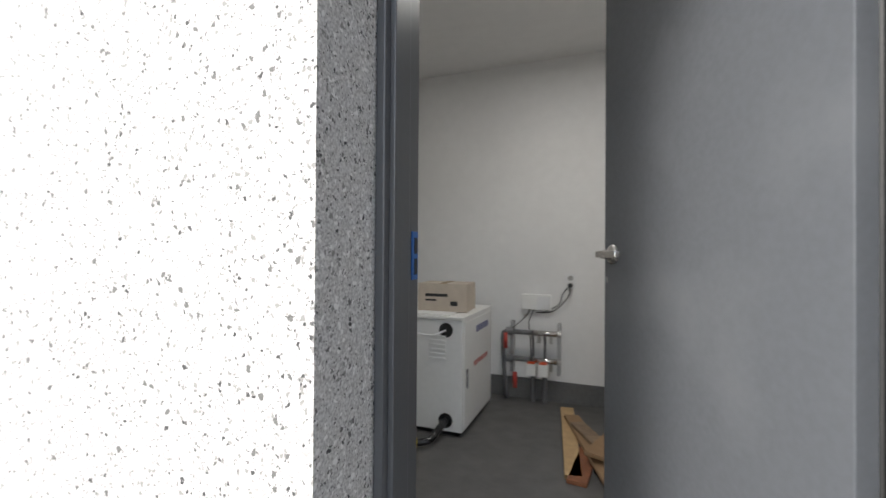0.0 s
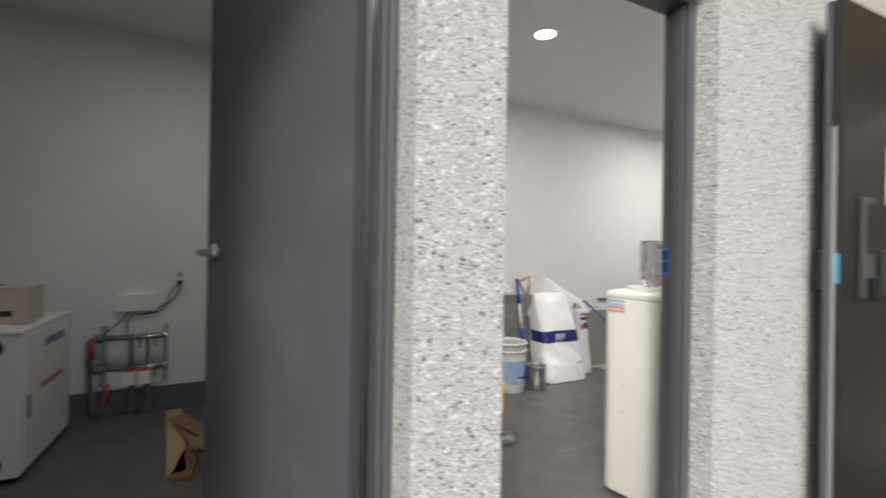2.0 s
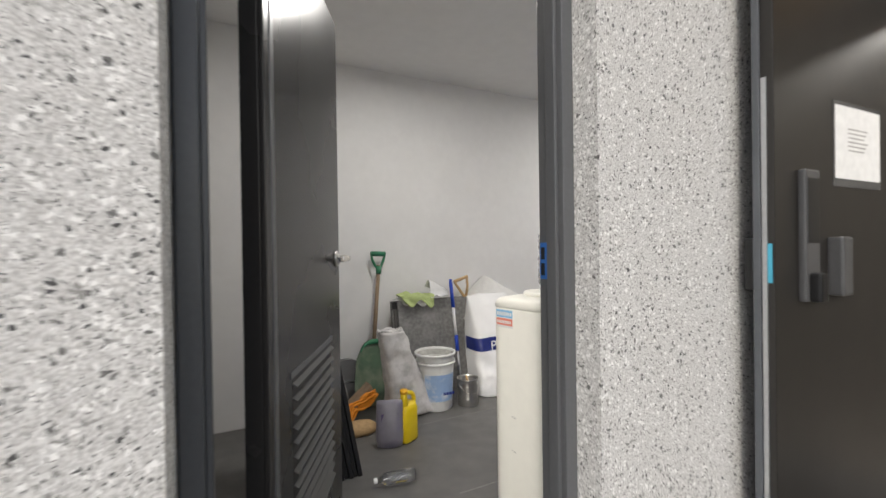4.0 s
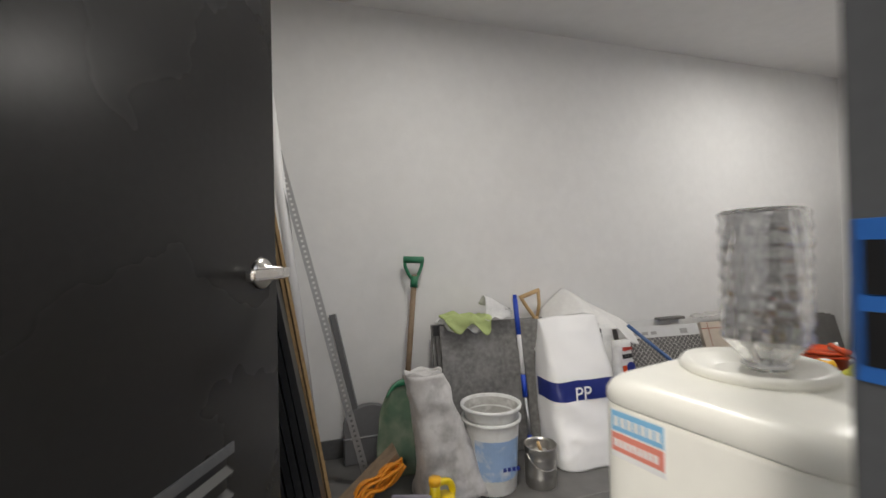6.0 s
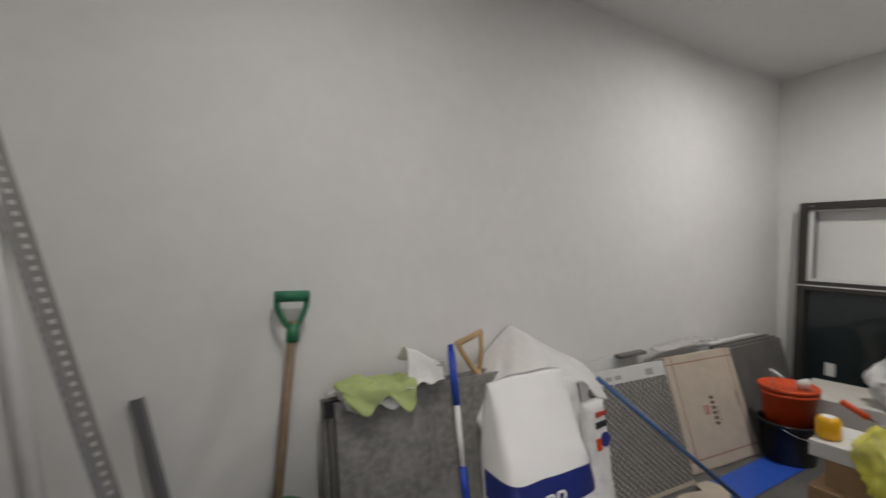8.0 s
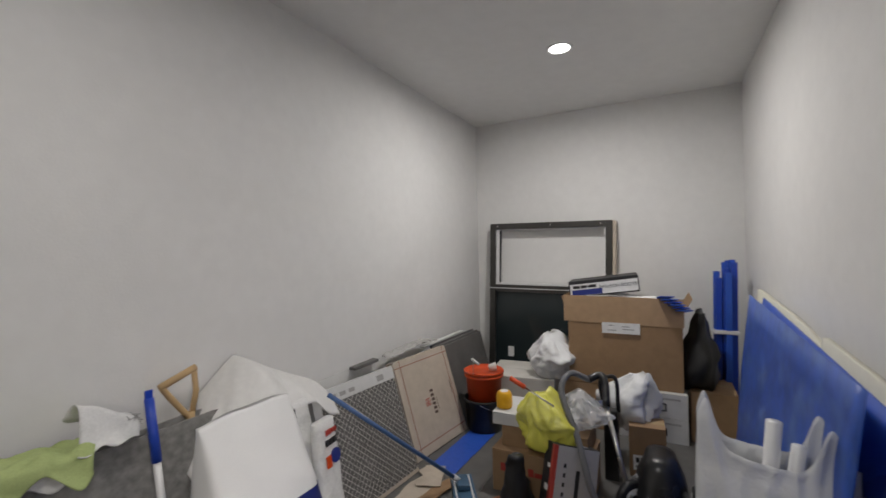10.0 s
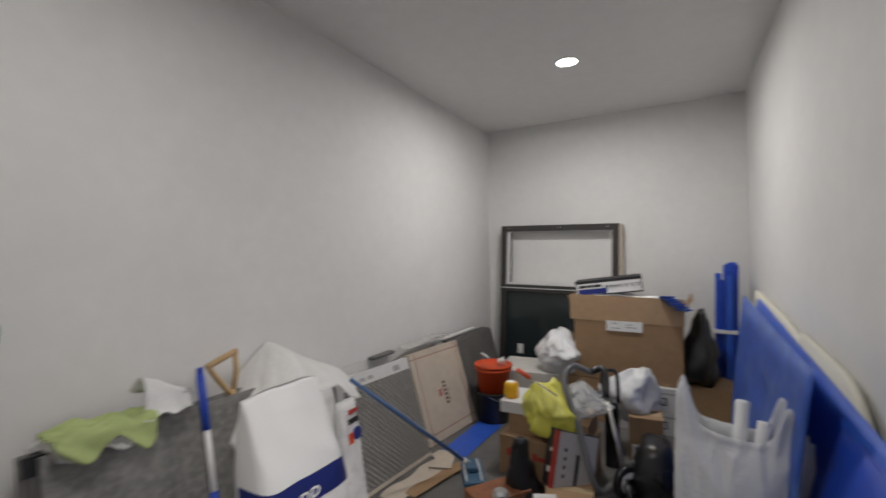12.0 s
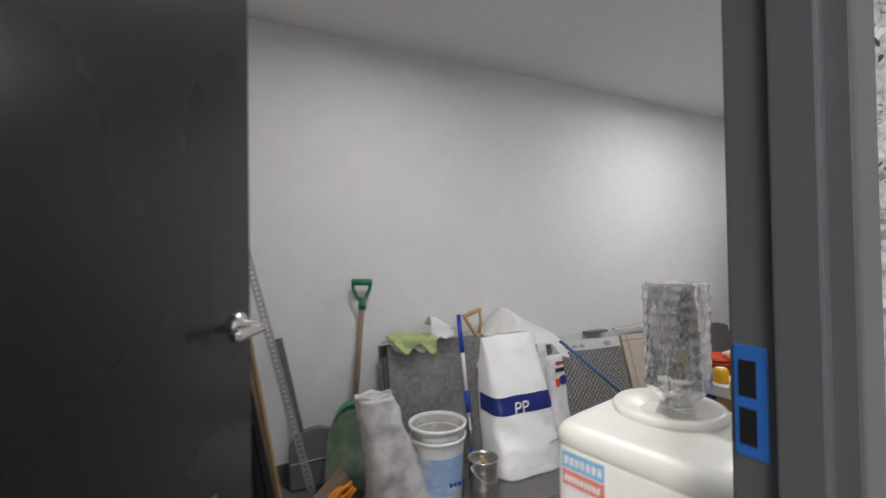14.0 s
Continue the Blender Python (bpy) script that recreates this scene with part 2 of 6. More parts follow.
def lathe(profile, seg=28, bm=None):
    """A solid of revolution about z from (radius, height) pairs."""
    bm = bm or bmesh.new()
    rings = []
    for r, z in profile:
        if r < 1e-5:
            rings.append([bm.verts.new((0, 0, z))])
        else:
            rings.append([bm.verts.new((r * math.cos(a), r * math.sin(a), z)) for a in [2 * math.pi * i / seg for i in range(seg)]])
    for a, b in zip(rings, rings[1:]):
        for i in range(seg):
            j = (i + 1) % seg
            if len(a) == 1 and len(b) > 1:
                bm.faces.new((a[0], b[j], b[i]))
            elif len(b) == 1 and len(a) > 1:
                bm.faces.new((a[i], a[j], b[0]))
            elif len(a) > 1:
                bm.faces.new((a[i], a[j], b[j], b[i]))
    return bm


def tube(points, r, seg=10, bm=None, r_end=None):
    """A round bar along a line of points."""
    bm = bm or bmesh.new()
    pts = [Vector(p) for p in points]
    rings = []
    side = None
    for i, p in enumerate(pts):
        way = (pts[min(i + 1, len(pts) - 1)] - pts[max(i - 1, 0)]).normalized()
        if side is None:
            side = way.orthogonal().normalized()
        side = (side - way * side.dot(way)).normalized()
        up = way.cross(side)
        rr = r if r_end is None else r + (r_end - r) * i / (len(pts) - 1)
        rings.append([bm.verts.new(p + rr * (math.cos(a) * side + math.sin(a) * up)) for a in [2 * math.pi * k / seg for k in range(seg)]])
    for a, b in zip(rings, rings[1:]):
        for k in range(seg):
            j = (k + 1) % seg
            bm.faces.new((a[k], a[j], b[j], b[k]))
    bm.faces.new(rings[0][::-1])
    bm.faces.new(rings[-1])
    return bm


def curve_points(ctrl, n=24):
    """A smooth line through control points (Catmull-Rom)."""
    c = [Vector(p) for p in ctrl]
    c = [2 * c[0] - c[1]] + c + [2 * c[-1] - c[-2]]
    out = []
    per = max(2, n // (len(c) - 3))
    for i in range(1, len(c) - 2):
        for k in range(per):
            t = k / per
            out.append(0.5 * (2 * c[i] + (c[i + 1] - c[i - 1]) * t + (2 * c[i - 1] - 5 * c[i] + 4 * c[i + 1] - c[i + 2]) * t * t
                              + (3 * c[i] - c[i - 1] - 3 * c[i + 1] + c[i + 2]) * t ** 3))
    return out + [c[-2]]


def loft(rings, bm=None, caps=True):
    bm = bm or bmesh.new()
    made = [[bm.verts.new(p) for p in ring] for ring in rings]
    for a, b in zip(made, made[1:]):
        for k in range(len(a)):
            j = (k + 1) % len(a)
            bm.faces.new((a[k], a[j], b[j], b[k]))
    if caps:
        bm.faces.new(made[0][::-1])
        bm.faces.new(made[-1])
    return bm


def crumple(bm, amount, size, seed=0.0, keep_floor=True):
    """Push the vertices about by smooth noise."""
    for v in bm.verts:
        p = v.co / size + Vector((seed, seed * 0.7, -seed))
        d = noise.noise_vector(p) + 0.5 * noise.noise_vector(p * 2.3)
        v.co += amount * d
        if keep_floor and v.co.z < 0.002:
            v.co.z = 0.002
    return bm


def superring(cx, cy, z, rx, ry, n=28, power=3.0, shift=(0, 0)):
    out = []
    for i in range(n):
        a = 2 * math.pi * i / n
        c, s = math.cos(a), math.sin(a)
        out.append(Vector((cx + rx * abs(c) ** (2 / power) * (1 if c >= 0 else -1), cy + ry * abs(s) ** (2 / power) * (1 if s >= 0 else -1), z)))
    return out


def sheet(nx, ny, place, thick=0.0015):
    """A thin cloth or sheet: place(u, v) gives each point; it gets a back side at a small thickness."""
    bm = bmesh.new()
    g = [[bm.verts.new(place(i / nx, j / ny)) for j in range(ny + 1)] for i in range(nx + 1)]
    for i in range(nx):
        for j in range(ny):
            bm.faces.new((g[i][j], g[i + 1][j], g[i + 1][j + 1], g[i][j + 1]))
    bmesh.ops.recalc_face_normals(bm, faces=bm.faces)
    bmesh.ops.solidify(bm, geom=bm.faces[:], thickness=thick)
    return bm


def slab_between(a, b, c, thick):
    """A board with edge a-b, side a-c, thickened along its normal."""
    a, b, c = Vector(a), Vector(b), Vector(c)
    n = (b - a).cross(c - a).normalized() * thick
    bm = bmesh.new()
    lo = [bm.verts.new(p) for p in (a, b, b + c - a, c)]
    hi = [bm.verts.new(p + n) for p in (a, b, b + c - a, c)]
    bm.faces.new(lo[::-1])
    bm.faces.new(hi)
    for i in range(4):
        j = (i + 1) % 4
        bm.faces.new((lo[i], lo[j], hi[j], hi[i]))
    return bm


def plane_pose(a, b, c):
    """A pose with its origin at a, x towards b, y towards c."""
    a, b, c = Vector(a), Vector(b), Vector(c)
    x = (b - a).normalized()
    z = x.cross(c - a).normalized()
    y = z.cross(x)
    m = Matrix((x, y, z)).transposed().to_4x4()
    m.translation = a
    return m


def text_bm(words, size, depth=0.0006):
    """Raised letters in the xy plane, centred, in the built-in font."""
    cu = bpy.data.curves.new("letters", "FONT")
    cu.body, cu.size, cu.extrude, cu.align_x, cu.align_y = words, size, depth, "CENTER", "CENTER"
    ob = new("letters", cu)
    me = bpy.data.meshes.new_from_object(ob.evaluated_get(bpy.context.evaluated_depsgraph_get()))
    bm = bmesh.new()
    bm.from_mesh(me)
    bpy.data.objects.remove(ob)
    bpy.data.meshes.remove(me)
    return bm


def bars_bm(rows, depth=0.0005):
    """Unreadable print: flat bars as (x, y, width, height)."""
    bm = bmesh.new()
    for x, y, w, h in rows:
        box_bm(x, y, 0, x + w, y + h, depth, bm=bm)
    return bm


def flat(name, colour, rough=0.5, metal=0.0, **more):
    return material(name, colour, rough, metal, **more)


KRAFT = material("brown_cardboard", (0.31, 0.195, 0.105), 0.8, grain=0.07, scale=18, bump=0.08, bump_scale=150, dirt=(0.30, 0.19, 0.105), dirt_amount=0.5, dirt_scale=5)
KRAFT_PALE = material("pale_cardboard", (0.52, 0.45, 0.37), 0.8, grain=0.06, scale=16, bump=0.08, bump_scale=140, dirt=(0.42, 0.36, 0.29), dirt_amount=0.5, dirt_scale=5)
WHITE_CARD = material("white_carton", (0.62, 0.62, 0.61), 0.6, grain=0.03, scale=20, dirt=(0.6, 0.59, 0.57), dirt_amount=0.4)
GREY_CARD = material("pale_grey_card", (0.42, 0.41, 0.41), 0.55, grain=0.05, scale=20)
INK = flat("black_ink", (0.02, 0.02, 0.022), 0.6)
RED_INK = flat("red_ink", (0.42, 0.05, 0.035), 0.55)
BLUE_INK = flat("blue_ink", (0.02, 0.035, 0.22), 0.45)
GREY_INK = flat("grey_ink", (0.35, 0.34, 0.33), 0.6)
PAPER = flat("white_paper", (0.78, 0.78, 0.77), 0.7)
TILE = material("grey_stone_tile", (0.185, 0.181, 0.175), 0.5, grain=0.30, scale=34, bump=0.12, bump_scale=90, dirt=(0.29, 0.285, 0.275), dirt_amount=0.8, dirt_scale=5)
TILE_DARK = material("dark_stone_tile", (0.12, 0.115, 0.11), 0.5, grain=0.15, scale=8, dirt=(0.16, 0.155, 0.15), dirt_amount=0.6, dirt_scale=7)
WOVEN = material("white_woven_plastic", (0.77, 0.77, 0.765), 0.36, grain=0.02, scale=300, bump=0.12, bump_scale=420)
DIRTY_SACK = material("dirty_white_sack", (0.58, 0.57, 0.56), 0.6, grain=0.06, scale=40, bump=0.2, bump_scale=90, dirt=(0.22, 0.215, 0.205), dirt_amount=0.6, dirt_scale=13)
BUCKET_W = material("white_bucket_plastic", (0.70, 0.71, 0.70), 0.4, grain=0.03, scale=30, dirt=(0.42, 0.40, 0.37), dirt_amount=0.6, dirt_scale=11)
MORTAR = material("dried_mortar", (0.33, 0.32, 0.30), 0.9, grain=0.2, scale=30, bump=0.5, bump_scale=60)
GREEN_P = material("green_plastic", (0.02, 0.16, 0.075), 0.4, grain=0.08, scale=20, dirt=(0.03, 0.20, 0.11), dirt_amount=0.5)
GREEN_OLD = material("worn_green_plastic", (0.065, 0.115, 0.07), 0.5, grain=0.1, scale=14, dirt=(0.20, 0.22, 0.16), dirt_amount=0.9, dirt_scale=6)
WOOD_OLD = material("weathered_wood", (0.24, 0.17, 0.11), 0.7, grain=0.18, scale=26, bump=0.15)
WOOD = material("pale_wood", (0.50, 0.34, 0.17), 0.6, grain=0.12, scale=22, bump=0.1)
WOOD_EDGE = material("wood_panel_edge", (0.42, 0.275, 0.125), 0.65, grain=0.15, scale=60)
WOOD_RED = material("reddish_wood", (0.24, 0.09, 0.04), 0.55, grain=0.2, scale=18)
BLACKISH = material("black_panel", (0.012, 0.012, 0.013), 0.45, grain=0.1, scale=30)
BLACK_P = material("black_plastic", (0.014, 0.014, 0.015), 0.3, grain=0.05, scale=40)
GREY_P = material("grey_plastic", (0.16, 0.16, 0.165), 0.45, grain=0.05, scale=40)
LOCK = material("dark_lock_metal", (0.11, 0.11, 0.113), 0.35, 0.3, grain=0.05, scale=40)
HOSE = material("grey_hose", (0.15, 0.15, 0.155), 0.4, grain=0.05, scale=60)
BLUE_P = material("blue_plastic", (0.012, 0.055, 0.42), 0.38, grain=0.06, scale=20)
BLUE_BOARD = material("blue_corrugated_plastic", (0.025, 0.095, 0.50), 0.42, grain=0.06, scale=30, bump=0.05, bump_scale=200)
BLUE_FROST = material("scuffed_blue_plastic", (0.025, 0.085, 0.40), 0.42, grain=0.25, scale=14, dirt=(0.10, 0.19, 0.46), dirt_amount=0.8, dirt_scale=9)
BLUE_MOP = material("blue_mop_plastic", (0.045, 0.11, 0.19), 0.45, grain=0.08, scale=30)
ALU = material("pale_aluminium", (0.62, 0.63, 0.64), 0.35, 0.9, grain=0.04, scale=60)
ZINC = material("galvanised_steel", (0.42, 0.42, 0.42), 0.42, 0.7, grain=0.08, scale=25)
TIN = material("tin_can_metal", (0.55, 0.54, 0.52), 0.3, 1.0, grain=0.08, scale=20, dirt=(0.30, 0.28, 0.26), dirt_amount=0.6, dirt_scale=12)
PVC = material("white_pvc", (0.74, 0.74, 0.74), 0.35, grain=0.02, scale=20)
LIME = material("lime_cloth", (0.40, 0.48, 0.20), 0.9, grain=0.08, scale=180, bump=0.4, bump_scale=300)
RAG = material("white_rag", (0.70, 0.70, 0.69), 0.9, grain=0.06, scale=120, bump=0.3, bump_scale=260, dirt=(0.35, 0.36, 0.36), dirt_amount=0.5, dirt_scale=12)
YELLOW = material("yellow_plastic", (0.75, 0.55, 0.01), 0.35, grain=0.04, scale=20)
YELLOW_DEEP = material("yellow_can_plastic", (0.80, 0.42, 0.01), 0.35, grain=0.03)
ORANGE = material("orange_rope", (0.75, 0.27, 0.012), 0.6, grain=0.15, scale=80)
ORANGE_P = material("orange_plastic", (0.62, 0.07, 0.012), 0.38, grain=0.05, scale=20)
PURPLE = material("purple_pouch", (0.20, 0.19, 0.23), 0.35, grain=0.1, scale=20, dirt=(0.08, 0.06, 0.14), dirt_amount=0.8, dirt_scale=5)
TAN = material("tan_cloth", (0.42, 0.28, 0.14), 0.9, grain=0.15, scale=50, bump=0.3)
CREAM_FOAM = material("cream_foam_board", (0.70, 0.68, 0.58), 0.8, grain=0.03, scale=40)
FILM_YELLOW = film("yellow_plastic_film", (0.80, 0.77, 0.12), 0.28, 0.75)
FILM_WHITE = film("white_plastic_film", (0.78, 0.79, 0.80), 0.3, 0.93)
FILM_CLEAR = film("clear_plastic_film", (0.80, 0.82, 0.84), 0.12, 0.35)
BOTTLE = glassy("thin_clear_plastic", (0.98, 0.985, 0.99), 0.04)
GLASS = glassy("clear_bottle_plastic", (0.97, 0.98, 0.98), 0.04)
DARK_GLASS = material("dark_window_glass", (0.02, 0.028, 0.03), 0.06, grain=0.02)
DARK_ALU = material("dark_window_frame", (0.045, 0.042, 0.038), 0.4, 0.2, grain=0.05)
LOBBY_TILE = material("beige_stone_tile", (0.56, 0.53, 0.48), 0.35, grain=0.05, scale=5, dirt=(0.50, 0.47, 0.42), dirt_amount=0.6, dirt_scale=3)
SLAT = material("pine_slat", (0.50, 0.33, 0.15), 0.55, grain=0.14, scale=24)
GLOW = bpy.data.materials.new("lamp_glow")
GLOW.use_nodes = True
GLOW.node_tree.nodes["Principled BSDF"].inputs["Emission Color"].default_value = (1, 0.98, 0.95, 1)
GLOW.node_tree.nodes["Principled BSDF"].inputs["Emission Strength"].default_value = 12

# ---- doors ----


def door_frame(name, x0, x1, y0, y1, w):
    """Pressed-steel frame: two jambs with a stop and a groove, and a head."""
    fr = tagged(new(name), "dark grey painted pressed-steel door frame", "door frame", kind="structure")
    for side, xa in (("a", x0), ("b", x1)):
        sgn = 1 if side == "a" else -1
        part("jamb", box_bm(xa, y0, 0, xa + sgn * w, y1, DOOR_H, 0.004), FRAME, fr)
        part("stop", box_bm(xa + sgn * w, y0 + 0.02, 0, xa + sgn * (w + 0.014), y0 + (y1 - y0) * 0.55, DOOR_H - 0.05, 0.003), FRAME, fr)
    part("head", box_bm(x0 + w, y0, DOOR_H - 0.05, x1 - w, y1, DOOR_H, 0.003), FRAME, fr)
    return fr


def lever_handle(parent, s, z, t, flip):
    """Round rose and flat lever on both faces of a leaf; s along the leaf, t its thickness."""
    for side in (-1, 1):
        y = 0 if side < 0 else t
        rose = part("handle", lathe([(0, 0), (0.034, 0), (0.034, 0.006), (0.026, 0.014), (0.016, 0.018), (0.013, 0.05), (0, 0.05)], 24), CHROME, parent, "worn steel lever handle", True,
                    pose(s, y, z, 90 if side < 0 else -90))
        lever = box_bm(-0.012, -0.011, 0.04, 0.125, 0.011, 0.062, 0.006)
        part("lever", lever, CHROME, rose, "", False, pose(0, 0, 0, 0, 0, (180 if flip else 0)))


def louvre(parent, s0, s1, z0, z1, t):
    rows = 13
    part("vent_frame", box_bm(s0 - 0.02, -0.004, z0 - 0.02, s1 + 0.02, 0.0, z0, 0.001), FRAME, parent)
    part("vent_frame", box_bm(s0 - 0.02, -0.004, z1, s1 + 0.02, 0.0, z1 + 0.02, 0.001), FRAME, parent)
    part("vent_back", box_bm(s0, -0.0008, z0, s1, 0.0, z1), BLACKISH, parent)
    for i in range(rows):
        z = z0 + (i + 0.5) * (z1 - z0) / rows
        part("louvre_slat", box_bm(s0, -0.010, -0.0015, s1, 0.010, 0.0015, 0.0005), LOUVRE_LIT, parent, m=pose(0, -0.0062, z, 34))


# Slats share the door's colour; this lighter grey paints in the light on them.
LOUVRE_LIT = material("lit_vent_slat", (0.06, 0.06, 0.058), 0.4, grain=0.04)
f1 = door_frame("door_frame_1", D1[0] + 0.003, D1[1] - 0.003, 0.0, 0.17, 0.022)
f2 = door_frame("door_frame_2", D2[0] + 0.003, D2[1] - 0.003, 0.06, 0.170, 0.045)
BLUE_TAPE = flat("blue_protective_film", (0.03, 0.13, 0.42), 0.35)
for holder, xa, sgn, y0 in ((f2, 2.297, -1, 0.132), (f1, 0.150, 1, 0.130)):
    sp = part("strike_plate", box_bm(xa, y0, 1.098, xa + sgn * 0.003, y0 + 0.032, 1.213, 0.001), BLUE_TAPE, holder, "steel strike plate under blue film")
    for z in (1.110, 1.160):
        part("keep_hole", box_bm(xa + sgn * 0.0025, y0 + 0.010, z, xa + sgn * 0.0045, y0 + 0.026, z + 0.038), BLACKISH, sp)


def steel_door(name, hinge, free, t, label, flip, paint, vent=None):
    """A flush steel leaf; x runs from the hinge to the free edge."""
    hx, hy = hinge
    fx, fy = free
    length = math.hypot(fx - hx, fy - hy)
    d = tagged(new(name), label, "door", kind="structure")
    d.matrix_basis = pose(hx, hy, 0, 0, 0, math.degrees(math.atan2(fy - hy, fx - hx)))
    part("leaf", box_bm(0, 0, 0.012, length, t, DOOR_H - 0.055, 0.003), paint, d)
    lever_handle(d, length - 0.065, 1.16, t, flip)
    part("latch", box_bm(length - 0.002, t * 0.3, 1.13, length + 0.006, t * 0.7, 1.19, 0.001), CHROME, d)
    for z in (0.25, 2.05):
        part("hinge", lathe([(0, -0.05), (0.008, -0.05), (0.008, 0.05), (0, 0.05)], 12), FRAME, d, m=pose(-0.006, t * 0.5, z))
    if vent:
        louvre(d, *vent, t)
    return d


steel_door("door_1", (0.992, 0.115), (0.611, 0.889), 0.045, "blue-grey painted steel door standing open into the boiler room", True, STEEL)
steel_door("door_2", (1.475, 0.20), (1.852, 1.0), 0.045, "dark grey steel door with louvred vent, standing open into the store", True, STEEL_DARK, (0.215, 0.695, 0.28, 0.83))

door2 = bpy.data.objects["door_2"]
# Charcoal, grey and black stripes up the hinge side of the leaf.
part("hinge_side_strip", box_bm(0.0, -0.014, 0.012, 0.034, -0.0005, DOOR_H - 0.055, 0.003), STEEL_DARK, door2)
part("hinge_side_strip", box_bm(0.036, -0.016, 0.012, 0.062, -0.0005, DOOR_H - 0.055, 0.003), FRAME, door2, "grey strip along the hinge side")
part("black_stripe", box_bm(0.064, -0.006, 0.012, 0.088, -0.0005, DOOR_H - 0.055), BLACKISH, door2, "black stripe near the hinge side")


def entrance_door():
    d = tagged(new("door_3"), "black steel entrance door with keypad lock, opened against the outer wall", "door", kind="structure")
    hx, hy, fx, fy = 4.07, -0.20, 2.995, -0.164
    length = math.hypot(fx - hx, fy - hy)
    d.matrix_basis = pose(fx, fy, 0, 0, 0, math.degrees(math.atan2(hy - fy, hx - fx)))
    black = material("black_door_film", (0.022, 0.020, 0.018), 0.38, grain=0.05, scale=40)
    part("leaf", box_bm(0, 0, 0.01, length, 0.06, 2.3, 0.004), black, d)
    part("edge_strip", box_bm(-0.006, 0.02, 0.05, -0.0005, 0.035, 1.75, 0.001), ALU, d, "pale metal edge strip")
    part("edge_rebate", box_bm(-0.012, 0.038, 0.01, -0.0005, 0.06, 2.3, 0.002), STEEL, d)
    part("latch_label", box_bm(-0.0075, 0.004, 1.07, -0.006, 0.018, 1.2), flat("cyan_label", (0.08, 0.42, 0.58), 0.4), d, "cyan paper label")
    body = part("lock_body", box_bm(0.135, -0.026, 1.0, 0.225, 0.0, 1.45, 0.008), LOCK, d, "dark grey keypad lock")
    part("keypad", box_bm(0.145, -0.0285, 1.2, 0.215, -0.026, 1.42, 0.001), BLACK_P, body)
    part("grip", box_bm(0.15, -0.06, 1.0, 0.20, -0.026, 1.10, 0.010), BLACK_P, body)
    part("grip", box_bm(0.325, -0.05, 1.01, 0.395, 0.0, 1.22, 0.010), LOCK, d, "dark grey push pull handle")
    part("outside_lock", box_bm(0.01, 0.06, 1.04, 0.09, 0.10, 1.22, 0.006), BLACK_P, d)
    sheetp = part("notice", box_bm(0.377, -0.0025, 1.405, 0.745, -0.0005, 1.72), flat("clear_sleeve", (0.10, 0.10, 0.10), 0.2), d, "notice sheet in a dark sleeve")
    part("paper", box_bm(0.387, -0.004, 1.435, 0.735, -0.0025, 1.705), PAPER, sheetp)
    part("print", bars_bm([(0.0, -0.016 * i, 0.15 - 0.015 * (i % 3), 0.005) for i in range(6)]), GREY_INK, sheetp, m=pose(0.48, -0.0042, 1.62, 90))
    return d


entrance_door()


def portal():
    """The entrance next door: header, timber slats over it, sill, and the tiled lobby behind."""
    bm = bmesh.new()
    box_bm(4.1, -1.55, 2.32, 4.35, -0.03, 3.4, bm=bm)
    box_bm(4.1, -4.0, 0, 4.35, -1.55, 3.4, bm=bm)
    structure("wall_entrance", bm, BLACKISH, "dark backing wall over the entrance opening", "wall")
    hd = structure("trim", box_bm(4.07, -1.55, 2.30, 4.36, -0.10, 2.36, 0.004), FRAME, "dark grey metal entrance head", "door head")
    slats = tagged(new("slat_cladding"), "vertical pale timber slats over the entrance", "cladding", kind="structure")
    for i in range(34):
        y = -0.10 - i * 0.062
        part("slat", box_bm(4.055, y - 0.034, 2.37, 4.098, y, 3.39, 0.002), SLAT, slats)
    structure("door_sill", box_bm(4.05, -1.55, -0.01, 4.3, -0.10, 0.015, 0.004), ALU, "bright metal door sill", "sill")
    structure("floor_lobby", box_bm(4.3, -1.6, -0.2, 8.5, -0.02, 0.004), material("lobby_floor", (0.34, 0.31, 0.27), 0.35, grain=0.06, scale=6), "polished beige stone lobby floor", "floor")
    wl = tagged(new("wall_lobby"), "beige large-format stone tile lobby wall", "wall", kind="structure")
    for i in range(6):
        for j in range(4):
            x0, z0 = 4.36 + i * 0.6, 0.006 + j * 0.7
            part("tile", box_bm(x0, -0.14, z0, x0 + 0.597, -0.125, z0 + 0.697, 0.0015), LOBBY_TILE, wl)
    part("grout", box_bm(4.36, -0.124, 0.005, 7.96, -0.11, 2.8), GREY_P, wl)
    structure("wall_lobby_end", box_bm(7.97, -1.6, 0, 8.1, -0.1, 2.8), LOBBY_TILE, "beige stone end wall of the lobby", "wall")
    structure("wall_lobby_side", box_bm(4.36, -1.75, 0, 8.1, -1.6, 2.8), LOBBY_TILE, "beige stone side wall of the lobby", "wall")
    structure("ceiling_lobby", box_bm(4.36, -1.75, 2.8, 8.1, -0.1, 2.9), CEIL, "white lobby ceiling", "ceiling")


portal()
# Added fill lamp under the lobby ceiling; it belongs to no fixture.
lobby = new("lobby_fill", bpy.data.lights.new("lobby_fill", "AREA"))
lobby.data.shape, lobby.data.size, lobby.data.energy, lobby.data.color = "DISK", 0.3, 20, (1.0, 0.96, 0.9)
lobby.matrix_world = pose(5.4, -0.85, 2.78)


